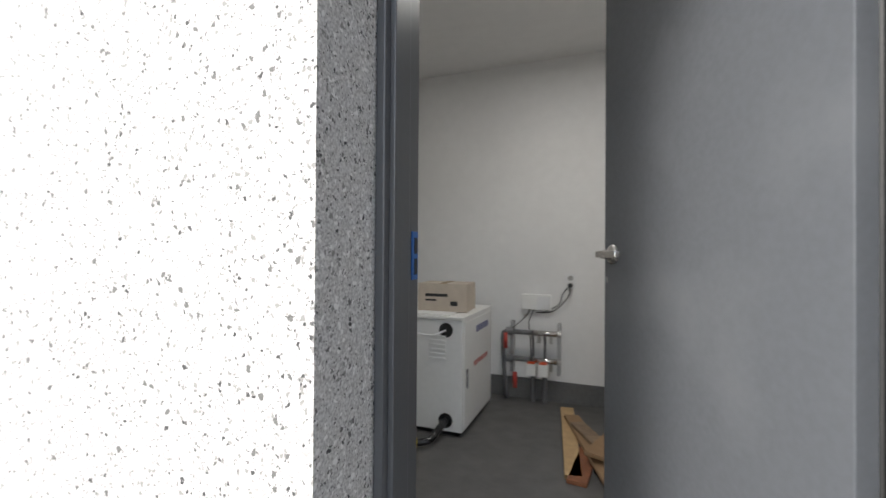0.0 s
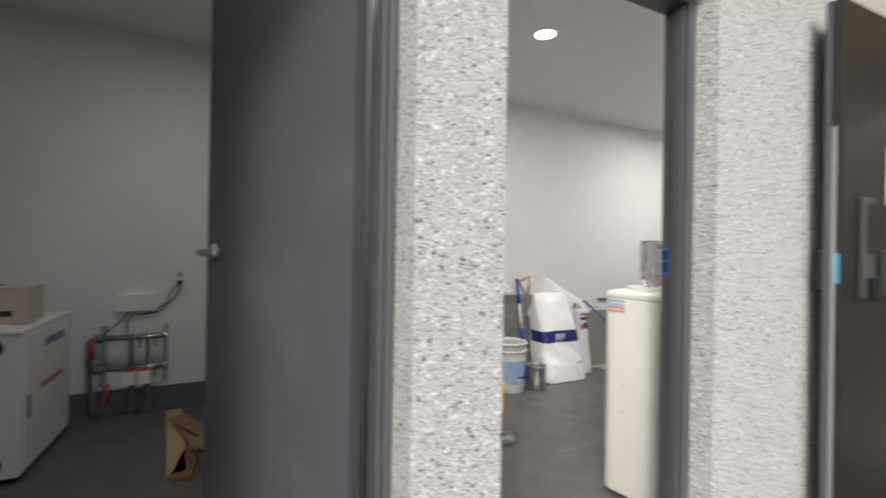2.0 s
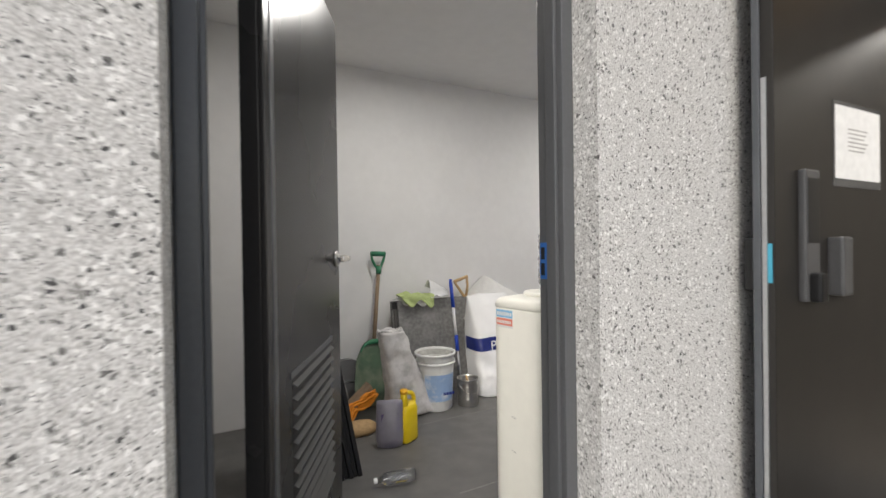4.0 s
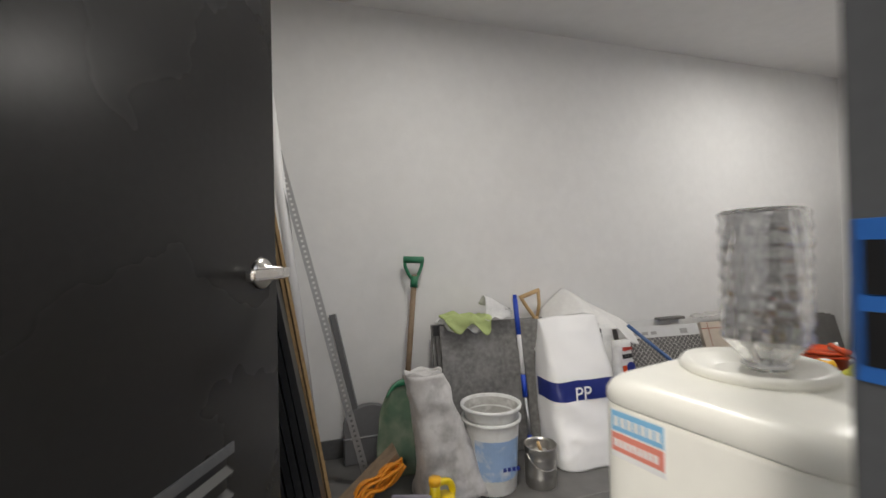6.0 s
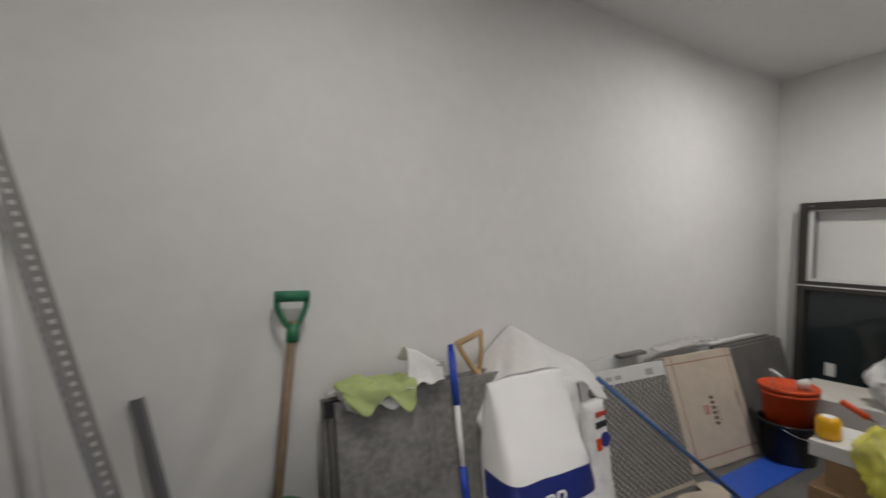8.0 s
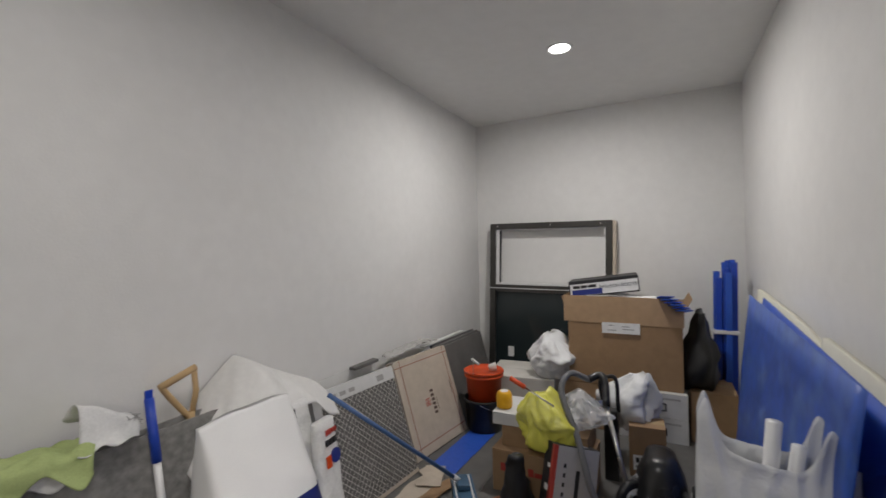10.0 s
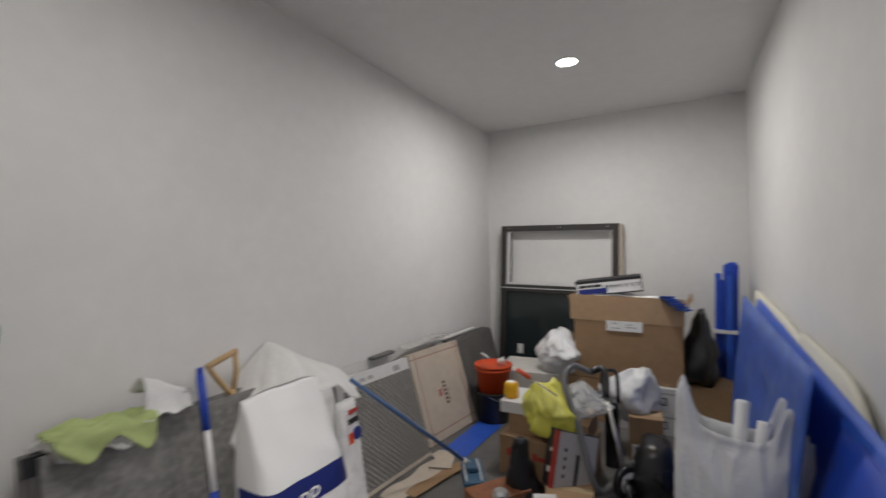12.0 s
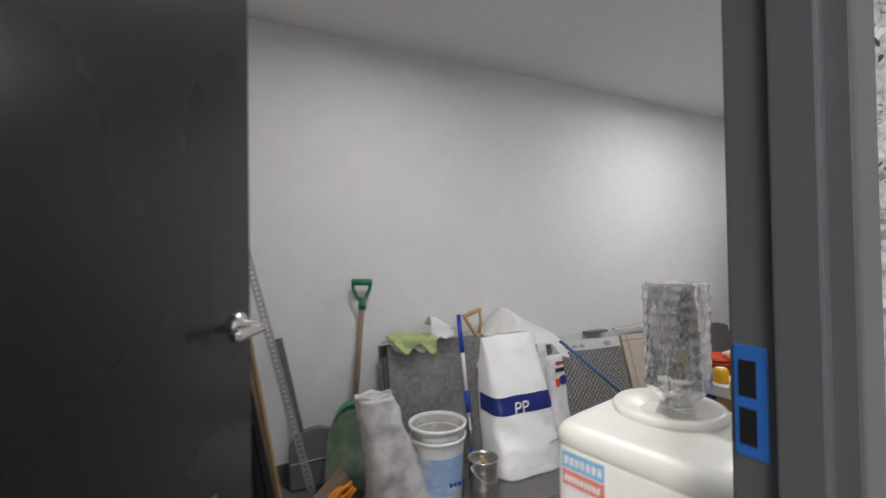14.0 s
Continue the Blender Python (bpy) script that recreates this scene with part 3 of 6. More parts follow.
def downlight(x, y):
    d = thing("downlight", "round recessed white ceiling downlight, switched on", "ceiling light", pose(x, y, TOP), "ceiling downlights")
    part("ring", lathe([(0.068, 0.0), (0.068, -0.006), (0.080, -0.008), (0.088, -0.004), (0.090, 0.0)], 36), WHITEMETAL, d, smooth=True)
    part("diffuser", lathe([(0, -0.003), (0.067, -0.003), (0.067, 0.0), (0, 0.0)], 36), GLOW, d, "glowing white diffuser")


for lx, ly in LAMPS + [(0.35, 1.3)]:
    downlight(lx, ly)

# ---- store room: leaning stock beside the door ----


# Dark filler for the gaps between panels, in place of the shade there.
GAP_SHADE = material("dark_gap_shade", (0.03, 0.023, 0.016), 0.9, grain=0.15, scale=80)


def board_bundle(x_base, count, y0, y1, height, label, mat_edge, gap=0.0145):
    b = thing("panel_bundle", label, "wall panels", pose(x_base, y0, 0, 0, -9.6, 16), "stacked wall panels")
    for i in range(count):
        dz = 0.01 * ((i * 7) % 3)
        part("panel", box_bm(-i * gap - 0.0116, 0.004 * ((i * 5) % 4), 0.002, -i * gap, y1 - y0, height - dz, 0.001), mat_edge if i % 5 != 4 else BLACKISH, b)
        # Thin dark sheet behind each panel stands for the gap's shade.
        part("backing", box_bm(-i * gap - 0.0143, 0.008, 0.002, -i * gap - 0.0118, y1 - y0 - 0.004, height - 0.03), GAP_SHADE, b, "dark sheet standing for shade in the gap")
    return b


board_bundle(2.04, 6, 1.505, 1.605, 2.42, "bundle of pale timber wall panels leaning on edge", WOOD_EDGE)
board_bundle(1.952, 3, 1.485, 1.585, 2.40, "second bundle of pale timber panels, gaps filled dark", material("panel_edge_yellow", (0.44, 0.30, 0.14), 0.65, grain=0.15, scale=60))
blk = thing("panel_stack", "low stack of black panels leaning behind the door", "wall panels", pose(2.03, 1.29, 0, 0, -10.2, 0))
for i in range(5):
    part("panel", box_bm(-i * 0.024 - 0.02, 0.01 * (i % 2), 0.002, -i * 0.024, 0.17, 1.25 - 0.02 * (i % 3), 0.001), BLACKISH, blk)
brown = thing("timber_board", "dark brown timber board leaning behind black panels", "board", pose(1.76, 1.30, 0, 0, -7.5, 0))
part("board", box_bm(-0.03, 0, 0.002, 0, 0.3, 1.75, 0.002), WOOD_RED, brown)
part("end_tape", box_bm(-0.032, -0.002, 1.70, 0.002, 0.302, 1.752), PAPER, brown)


def slotted_angle(base, top, label):
    """Galvanised slotted angle: two flanges, one of them pierced by a row of slots."""
    a, b = Vector(base), Vector(top)
    length = (b - a).length
    ob = thing("slotted_angle", label, "steel angle", plane_pose(a, b, a + Vector((0, -1, 0.05))))
    bm = bmesh.new()
    box_bm(0, 0, 0, length, 0.014, 0.002, bm=bm)
    box_bm(0, 0.026, 0, length, 0.040, 0.002, bm=bm)
    n = int(length / 0.027)
    for i in range(n):
        x = i * length / n
        box_bm(x, 0.014, 0, x + 0.015, 0.026, 0.002, bm=bm)
    part("slotted_flange", bm, ZINC, ob)
    bm = bmesh.new()
    box_bm(0, 0, 0.002, length, 0.002, 0.014, bm=bm)
    box_bm(0, 0, 0.026, length, 0.002, 0.040, bm=bm)
    for i in range(n):
        x = i * length / n
        box_bm(x, 0, 0.014, x + 0.015, 0.002, 0.026, bm=bm)
    part("flange", bm, ZINC, ob)


slotted_angle((2.175, 2.17, 0.003), (1.700, 2.232, 1.98), "tall galvanised slotted steel angle leaning in the corner")
bar = thing("steel_channel", "short dull grey steel channel leaning on the wall", "steel bar", plane_pose((2.20, 2.44, 0.003), (2.03, 2.52, 0.83), (2.30, 2.40, 0.1)))
part("web", box_bm(0, 0, 0, 0.86, 0.035, 0.003), GREY_P, bar)
part("flange", box_bm(0, 0, 0.003, 0.86, 0.003, 0.022), GREY_P, bar)
part("flange", box_bm(0, 0.032, 0.003, 0.86, 0.035, 0.022), GREY_P, bar)
pipe = thing("plastic_pipe", "long white plastic conduit leaning in the corner", "pipe")
part("tube", tube([(1.953, 2.19, 0.03), (1.700, 2.205, 2.45)], 0.026, 18), PVC, pipe, smooth=True)
part("rim", tube([(1.948, 2.19, 0.004), (1.946, 2.19, 0.05)], 0.029, 18), PVC, pipe, smooth=True)


def dustpan():
    d = thing("dustpan", "dark grey plastic scoop standing against the wall", "dustpan", pose(2.24, 2.46, 0.0, -6))
    rings = []
    for y, k in ((0.0, 1.0), (-0.05, 0.96)):
        rings.append([Vector((0.15 * k * math.cos(a) if 0 < a < math.pi else 0.15 * k * (1 if a <= 0 else -1), y, 0.003 if not 0 < a < math.pi else 0.20 + 0.12 * k * math.sin(a))) for a in [math.pi * i / 16 for i in range(17)]])
    part("pan", loft(rings), GREY_P, d, smooth=False)
    part("lip", box_bm(-0.15, -0.056, 0.14, 0.15, -0.05, 0.147, 0.002), ALU, d)


dustpan()


def shovel_green():
    s = thing("snow_shovel", "green plastic scoop shovel with wooden shaft and D grip", "shovel")
    a, b = Vector((2.435, 2.36, 0.30)), Vector((2.532, 2.47, 1.06))
    part("shaft", tube([a, b], 0.0165, 14), WOOD_OLD, s, "weathered wooden shaft", True)
    grip = tube([(2.468, 2.475, 1.155), (2.590, 2.475, 1.15)], 0.021, 14)
    tube(curve_points([(2.475, 2.475, 1.15), (2.478, 2.475, 1.11), (2.50, 2.472, 1.06), (2.522, 2.468, 1.03)], 12), 0.011, 10, grip)
    tube(curve_points([(2.583, 2.475, 1.15), (2.578, 2.475, 1.11), (2.555, 2.472, 1.06), (2.535, 2.468, 1.03)], 12), 0.011, 10, grip)
    tube([(2.524, 2.461, 0.985), (2.531, 2.47, 1.05)], 0.023, 14, grip)
    part("grip", grip, GREEN_P, s, "dark green D grip", True)

    def place(u, v):
        w = 0.125 + 0.03 * min(1, v * 3)
        x = (u - 0.5) * 2 * w
        dish = 0.055 * (1 - (2 * u - 1) ** 4)
        top = 0.05 * (2 * u - 1) ** 2 * max(0, 1 - 3 * (1 - v)) if v > 0.6 else 0
        z = 0.004 + 0.47 * v - top
        return Vector((2.37 + x * (1 if v < 0.75 else 1 - 0.8 * (v - 0.75)) + 0.08 * v, 2.20 + 0.17 * v + dish - 0.05, z))

    part("blade", sheet(16, 14, place, 0.004), GREEN_OLD, s, "worn pale green scoop", True)

    def lip(u, v):
        p = place(u, 0.93 + 0.07 * v)
        return p + Vector((0, -0.012, 0.0))

    part("blade_rim", sheet(16, 2, lip, 0.010), GREEN_P, s, "", True)


shovel_green()


def sack_dirty():
    s = thing("cement_sack", "dirty white half-full sack slumped upright on the floor", "sack")
    rings = []
    for i in range(33):
        v = i / 32
        cx, cy = 2.575 - 0.13 * v ** 1.4, 1.99 - 0.01 * v
        rx = 0.19 - 0.09 * v - 0.02 * math.sin(v * 3)
        ry = 0.14 - 0.075 * v
        rings.append(superring(cx, cy, 0.004 + 0.60 * v, rx * (0.8 if i == 0 else 1), ry * (0.8 if i == 0 else 1), 56, 3.4))
    bm = crumple(loft(rings), 0.010, 0.16, 3.1)
    for v in bm.verts:
        q = Vector((v.co.x / 0.10, v.co.y / 0.10, v.co.z / 0.16))
        out = Vector((v.co.x - 2.52, v.co.y - 1.99, 0)).normalized()
        v.co += out * 0.030 * (0.3 - abs(noise.noise(q)) - 0.4 * abs(noise.noise(q * 2.1)))
    part("body", bm, DIRTY_SACK, s, smooth=True)

    def mouth(u, v):
        a = u * 2 * math.pi
        return Vector((2.445 + (0.085 + 0.012 * v) * math.cos(a), 1.98 + (0.05 + 0.01 * v) * math.sin(a), 0.585 + 0.03 * v + 0.008 * math.sin(5 * a)))

    part("rolled_mouth", sheet(28, 2, mouth, 0.006), DIRTY_SACK, s, smooth=True)


sack_dirty()


def paint_bucket(x, y):
    b = thing("paint_bucket", "two nested white plastic buckets crusted with mortar", "bucket", pose(x, y, 0))
    part("outer_pail", lathe([(0, 0.004), (0.122, 0.0), (0.126, 0.006), (0.140, 0.335), (0.152, 0.337), (0.154, 0.352), (0.141, 0.354), (0.139, 0.30), (0.124, 0.02), (0, 0.018)], 40), BUCKET_W, b, smooth=True)
    part("inner_pail", lathe([(0.134, 0.352), (0.145, 0.400), (0.155, 0.402), (0.157, 0.415), (0.146, 0.418), (0.143, 0.41), (0.128, 0.28), (0, 0.275)], 40), BUCKET_W, b, smooth=True)
    part("mortar_crust", crumple(lathe([(0, 0.30), (0.06, 0.302), (0.110, 0.297), (0.1225, 0.292)], 40), 0.004, 0.03, 5, False), MORTAR, b, "dried grey mortar", True)
    part("mortar_lining", lathe([(0.1255, 0.288), (0.1408, 0.396), (0.1425, 0.403)], 40), material("mortar_smears", (0.40, 0.395, 0.37), 0.85, grain=0.15, scale=25, bump=0.4, bump_scale=50, dirt=(0.62, 0.62, 0.60), dirt_amount=0.9, dirt_scale=22), b, "grey mortar smears", True)
    bm = bmesh.new()
    for i in range(18):
        a0, a1 = radians(-150 + i * 6), radians(-150 + (i + 1) * 6)
        for a, c in ((a0, a1),):
            q = [(0.1295 * math.cos(a), 0.1295 * math.sin(a), 0.075), (0.1295 * math.cos(c), 0.1295 * math.sin(c), 0.075),
                 (0.1385 * math.cos(c), 0.1385 * math.sin(c), 0.27), (0.1385 * math.cos(a), 0.1385 * math.sin(a), 0.27)]
            bm.faces.new([bm.verts.new(p) for p in q])
    bmesh.ops.remove_doubles(bm, verts=bm.verts, dist=0.0001)
    part("label", bm, material("faded_blue_label", (0.26, 0.38, 0.58), 0.5, grain=0.1, scale=12, dirt=(0.62, 0.63, 0.62), dirt_amount=0.9, dirt_scale=14), b, "torn faded blue label")
    part("print", bars_bm([(0, 0.02 * i, 0.018, 0.014) for i in range(1)] + [(0.024 * i, 0, 0.017, 0.020) for i in range(4)]), BLUE_INK, b, m=pose(0.0, -0.1345, 0.12, 87))
    bail = [(0.155 * math.cos(a), 0.155 * math.sin(a), 0.345 - 0.10 * math.sin(max(0, math.pi * i / 20))) for i, a in enumerate([radians(20 + 8 * k) for k in range(21)])]
    part("bail", tube(bail, 0.0025, 8), CHROME, b)


paint_bucket(2.80, 1.98)


def tin_pot(x, y):
    p = thing("tin_can", "small round tin with wire handle and scraps inside", "can", pose(x, y, 0))
    part("body", lathe([(0, 0.004), (0.074, 0.0), (0.078, 0.004), (0.078, 0.05), (0.0795, 0.055), (0.078, 0.06), (0.079, 0.14), (0.0805, 0.145), (0.079, 0.15), (0.080, 0.194), (0.084, 0.197), (0.084, 0.203), (0.079, 0.203), (0.0765, 0.19), (0.075, 0.02), (0, 0.02)], 36), TIN, p, smooth=True)
    part("contents", crumple(lathe([(0, 0.15), (0.04, 0.152), (0.074, 0.148)], 20), 0.012, 0.03, 2, False), MORTAR, p)
    part("bail", tube([(0.082 * math.cos(a), -0.082 * abs(math.sin(a)) - 0.004, 0.17 - 0.07 * math.sin(a)) for a in [math.pi * i / 14 for i in range(15)]], 0.0022, 8), CHROME, p)
    part("brush_handle", tube([(0.01, 0.0, 0.15), (-0.03, -0.03, 0.225)], 0.009, 10), WOOD, p, smooth=True)


tin_pot(3.035, 1.90)


def stone_slabs():
    for i, (dx, top, mat) in enumerate(((0.0, 0.745, TILE), (-0.02, 0.735, TILE_DARK), (-0.035, 0.75, TILE))):
        y = 2.25 + 0.032 * i
        s = thing("stone_slab", "large grey stone-look floor slab leaning on the wall" if i == 0 else "grey slab leaning behind another slab", "floor slab", plane_pose((2.66 + dx, y, 0.004), (3.7 + dx, y, 0.004), (2.66 + dx, y + 0.14, top)), "leaning floor slabs")
        part("slab", box_bm(0, 0, -0.02, 0.95, 0.762 if i != 1 else 0.75, 0.0, 0.002), mat, s)
        if i == 1:
            part("edge_foam", box_bm(-0.012, 0.70, -0.022, 0.05, 0.762, 0.002, 0.002), BLACKISH, s)


stone_slabs()


def rag(name, label, mat, cx, cy, z, w, d, drop, seed, thick=0.003):
    """A cloth over the top edge of the slabs: flat on top, hanging in folds at the front."""
    r = thing(name, label, "cloth")

    def place(u, v):
        x = cx + (u - 0.5) * w * (1 + 0.15 * math.sin(3 * v + seed))
        fold = 0.014 * math.sin(9 * u + seed) * v + 0.02 * noise.noise(Vector((u * 3, v * 3, seed)))
        edge = drop * (0.66 + 0.34 * math.cos(2 * math.pi * (u - 0.22) / 0.66))
        s = v * (d + max(0.02, edge))
        if s < d:
            return Vector((x, cy + d * 0.5 - s, z + 0.012 + 0.035 * abs(noise.noise(Vector((u * 4, v * 4, seed + 5)))) + 0.01 * math.sin(6 * u)))
        return Vector((x + 0.01 * math.sin(7 * v), cy - d * 0.5 - 0.012 - abs(fold) - 0.15 * (s - d), z + 0.012 - (s - d) + 0.01 * math.sin(6 * u)))

    part("cloth", sheet(26, 26, place, thick), mat, r, smooth=True)


rag("cleaning_cloth", "lime green microfibre cloth draped over the slabs", LIME, 2.83, 2.41, 0.782, 0.28, 0.11, 0.095, 0.6)
rag("rag", "crumpled white rag under the green cloth", RAG, 2.79, 2.42, 0.748, 0.25, 0.10, 0.05, 2.2)


def work_glove():
    g = thing("work_rag", "white and grey stiff rag with dark hem on the slabs", "cloth")

    def place(u, v):
        x = 2.945 + 0.17 * u + 0.02 * math.sin(4 * v)
        z = 0.785 + 0.135 * math.sin(math.pi * min(1, 0.2 + v)) * (1 - 0.75 * u) + 0.018 * noise.noise(Vector((u * 4, v * 4, 1)))
        return Vector((x, 2.47 - 0.14 * v, z))

    part("cloth", sheet(16, 16, place, 0.003), RAG, g, smooth=True)
    part("hem", tube([place(i / 14, 0.02) for i in range(15)], 0.003, 6), BLACK_P, g)


work_glove()
wool = thing("wire_wool", "tangled grey wire wool pad on the slabs", "scouring pad")
bm = bmesh.new()
random.seed(4)
for k in range(26):
    pts = [(3.10 + random.uniform(-0.045, 0.045), 2.42 + random.uniform(-0.035, 0.035), 0.775 + random.uniform(-0.006, 0.06)) for _ in range(4)]
    tube(curve_points(pts, 15), 0.0012, 5, bm)
part("strands", bm, ZINC, wool)


def mop_pole():
    p = thing("telescopic_pole", "blue and white telescopic mop pole leaning on slabs", "pole")
    a, b = Vector((3.125, 2.15, 0.004)), Vector((3.143, 2.355, 0.90))

    def seg(t0, t1, r, mat, name, label=""):
        part(name, tube([a.lerp(b, t0), a.lerp(b, t1)], r, 14), mat, p, label, True)

    seg(0.0, 0.13, 0.013, BLUE_P, "foot_sleeve", "blue plastic sleeve")
    seg(0.13, 0.36, 0.0095, ALU, "lower_tube")
    seg(0.36, 0.50, 0.0155, BLUE_P, "lock_collar", "blue plastic collar")
    seg(0.50, 0.755, 0.0125, PVC, "upper_tube", "white painted tube")
    seg(0.755, 0.99, 0.0155, BLUE_P, "grip", "blue plastic grip")
    part("hanging_cap", box_bm(-0.013, -0.004, -0.012, 0.013, 0.004, 0.02, 0.003), BLUE_P, p, m=Matrix.Translation(b))


mop_pole()


def wooden_grip():
    g = thing("wooden_shovel", "wooden shovel standing behind white bag, D grip showing", "shovel")
    grip = tube([(3.235, 2.46, 0.885), (3.375, 2.46, 0.93)], 0.014, 12)
    part("grip", grip, WOOD, g, "pale turned wooden grip", True)
    side = tube(curve_points([(3.243, 2.46, 0.885), (3.27, 2.458, 0.84), (3.335, 2.45, 0.745)], 12), 0.012, 10)
    tube([(3.368, 2.46, 0.925), (3.372, 2.455, 0.84), (3.35, 2.45, 0.745)], 0.011, 10, side)
    part("yoke", side, WOOD, g, smooth=True)
    part("shaft", tube([(3.343, 2.45, 0.76), (3.36, 2.38, 0.02)], 0.016, 12), WOOD, g, smooth=True)


wooden_grip()


def pp_sack():
    """Big white woven sack, full, with a printed band that follows its front."""
    s = thing("woven_sack", "full white woven plastic sack with blue printed band", "sack")
    cols, rows = 88, 64

    def ring(v):
        cx = 3.405 - 0.012 * math.sin(3 * v) + 0.03 * (1 - v)
        cy = 2.07 + 0.12 * v
        rx = 0.196 + 0.045 * (1 - v) ** 1.5
        ry = (0.15 - 0.03 * v) * (1 - 0.9 * (max(0, v - 0.6) / 0.4) ** 1.6)
        out = superring(cx, cy, 0.004 + 0.79 * v, rx, ry, cols, 4.5)
        for p in out:
            low = max(0.0, 1 - v / 0.55)
            lump = noise.noise(Vector((p.x * 3.2, 2.0, v * 1.6)))
            ridge = 0.32 - abs(noise.noise(Vector((p.x * 3.4 + v * 4.6, 4.0, v * 2.2 - p.x * 2.0))))
            fine = 0.30 - abs(noise.noise(Vector((p.x * 8.0 - v * 6.0, 9.0, v * 4.5 + p.x * 3.0))))
            k = 0.022 * lump + (0.018 + 0.030 * low) * ridge + (0.003 + 0.010 * low) * fine
            p += Vector((0, -1, 0)) * k * (1 if p.y < cy else 0.3)
            p.z += 0.022 * noise.noise(Vector((p.x * 7, 3, 1))) * v
            p.z = max(p.z, 0.003)
        return out

    part("body", loft([ring(i / rows) for i in range(rows + 1)]), WOVEN, s, smooth=True)
    bm = bmesh.new()
    lo, hi = 0.445, 0.575
    steps = 8
    grid = []
    for j in range(steps + 1):
        r = ring(lo + (hi - lo) * j / steps)
        c = sum(r, Vector()) / len(r)
        front = r[cols // 2 - 2:] + r[:3]
        grid.append([bm.verts.new(p + (p - c).normalized() * 0.0025 + Vector((0, -0.001, 0))) for p in front])
    for a, b in zip(grid, grid[1:]):
        for i in range(len(a) - 1):
            bm.faces.new((a[i], a[i + 1], b[i + 1], b[i]))
    part("printed_band", bm, material("navy_print", (0.015, 0.025, 0.15), 0.35, grain=0.06, scale=40), s, "navy blue printed band", True)
    part("letters", text_bm("PP", 0.105), PAPER, s, "white printed letters", m=pose(3.33, 1.938, 0.405, 86, 0, 0))
    part("print", bars_bm([(0.016 * i, 0.002 * i, 0.012, 0.012) for i in range(5)]), GREY_INK, s, m=pose(3.53, 1.93, 0.16, 84, 0, 4))


pp_sack()


def white_heap():
    """White plastic sheeting thrown over the stock behind the sacks: a peak, a long shoulder and a loose hem."""
    h = thing("plastic_sheeting", "white plastic sheeting heaped over stored goods", "plastic sheet")

    def place(u, v):
        x = 3.27 + 0.72 * u
        d = x - 3.60
        ridge = 0.925 - (0.62 * abs(d) + 0.9 * d * d if d < 0 else 0.60 * d - 0.18 * d * d)
        a = math.atan2(0.10 + 0.3 * v, d)
        fold = 0.016 * (abs(noise.noise(Vector((a * 3.2, v * 1.2, 2)))) - 0.25) + 0.010 * abs(noise.noise(Vector((a * 7, v * 2.5, 5))))
        hem = 0.03 * noise.noise(Vector((u * 7, 0, 4)))
        y = 2.53 - 0.26 * v - 0.05 * v * max(0, u - 0.55)
        z = ridge - 0.03 * v - (0.13 + hem) * v ** 3 + fold * (0.3 + v)
        return Vector((x, y, min(z, 0.94)))

    part("sheet", sheet(60, 36, place, 0.002), material("white_sheeting", (0.72, 0.715, 0.70), 0.5, grain=0.03, scale=40, bump=0.1), h, smooth=True)
    hid = thing("goods_pile", "covered goods under white plastic sheeting", "covered goods")
    part("bulk", crumple(loft([superring(3.66, 2.42, z, rx, 0.09, 24) for z, rx in ((0.004, 0.34), (0.3, 0.33), (0.52, 0.26), (0.68, 0.10))]), 0.02, 0.2, 6), DIRTY_SACK, hid, smooth=True)


white_heap()


def cement_bag():
    b = thing("cement_bag", "printed white paper cement bag behind the woven sack", "bag of cement")
    rings = [superring(3.67 + 0.03 * v, 2.17 + 0.12 * v, 0.004 + 0.70 * v, 0.13 - 0.04 * v, 0.085 - 0.045 * v, 40, 3.6) for v in [i / 24 for i in range(25)]]
    part("body", crumple(loft(rings), 0.006, 0.12, 8), RAG, b, smooth=True)
    for i in range(6):
        z = 0.665 - 0.036 * i
        v = z / 0.70
        front = 2.17 + 0.12 * v - (0.085 - 0.045 * v)
        bm = bars_bm([(-0.014, 0.016, 0.028, 0.005), (-0.014, 0.002 + 0.004 * (i % 2), 0.020, 0.004), (-0.014, 0.0, 0.005, 0.020), (0.007, -0.007, 0.005, 0.024)], 0.008)
        part("print", bm, INK, b, "black printed characters", m=pose(3.672, front - 0.001, z, 78, 0, 2))
    s = thing("grout_bag", "small white bag with red and blue print, slumped by the sack", "bag of grout", pose(3.755, 2.085, 0.0, 0, 0, 6))
    rings = [superring(0.01 * v, 0.06 * v, 0.004 + 0.62 * v, 0.085 - 0.02 * v, 0.055 - 0.03 * v, 36, 3.6) for v in [i / 20 for i in range(21)]]
    part("body", crumple(loft(rings), 0.005, 0.09, 3), RAG, s, smooth=True)

    def face(z):
        v = z / 0.62
        return 0.06 * v - (0.055 - 0.03 * v) - 0.002

    part("print", bars_bm([(-0.03, 0, 0.034, 0.022), (0.01, 0.002, 0.032, 0.018)], 0.006), RED_INK, s, "red printed band", m=pose(0.02, face(0.58), 0.565, 82))
    part("print", bars_bm([(-0.045 + 0.027 * i, 0, 0.020, 0.026) for i in range(3)], 0.006), INK, s, "black printed characters", m=pose(0.025, face(0.53), 0.52, 82))
    part("picture", lathe([(0, 0), (0.032, 0), (0.032, 0.006), (0, 0.006)], 24), BLUE_INK, s, "blue printed disc", m=pose(0.035, face(0.47), 0.465, 82))
    part("picture", box_bm(-0.03, -0.03, 0, 0.0, 0.02, 0.006), ORANGE_P, s, "orange printed patch", m=pose(0.0, face(0.46), 0.46, 82))


cement_bag()


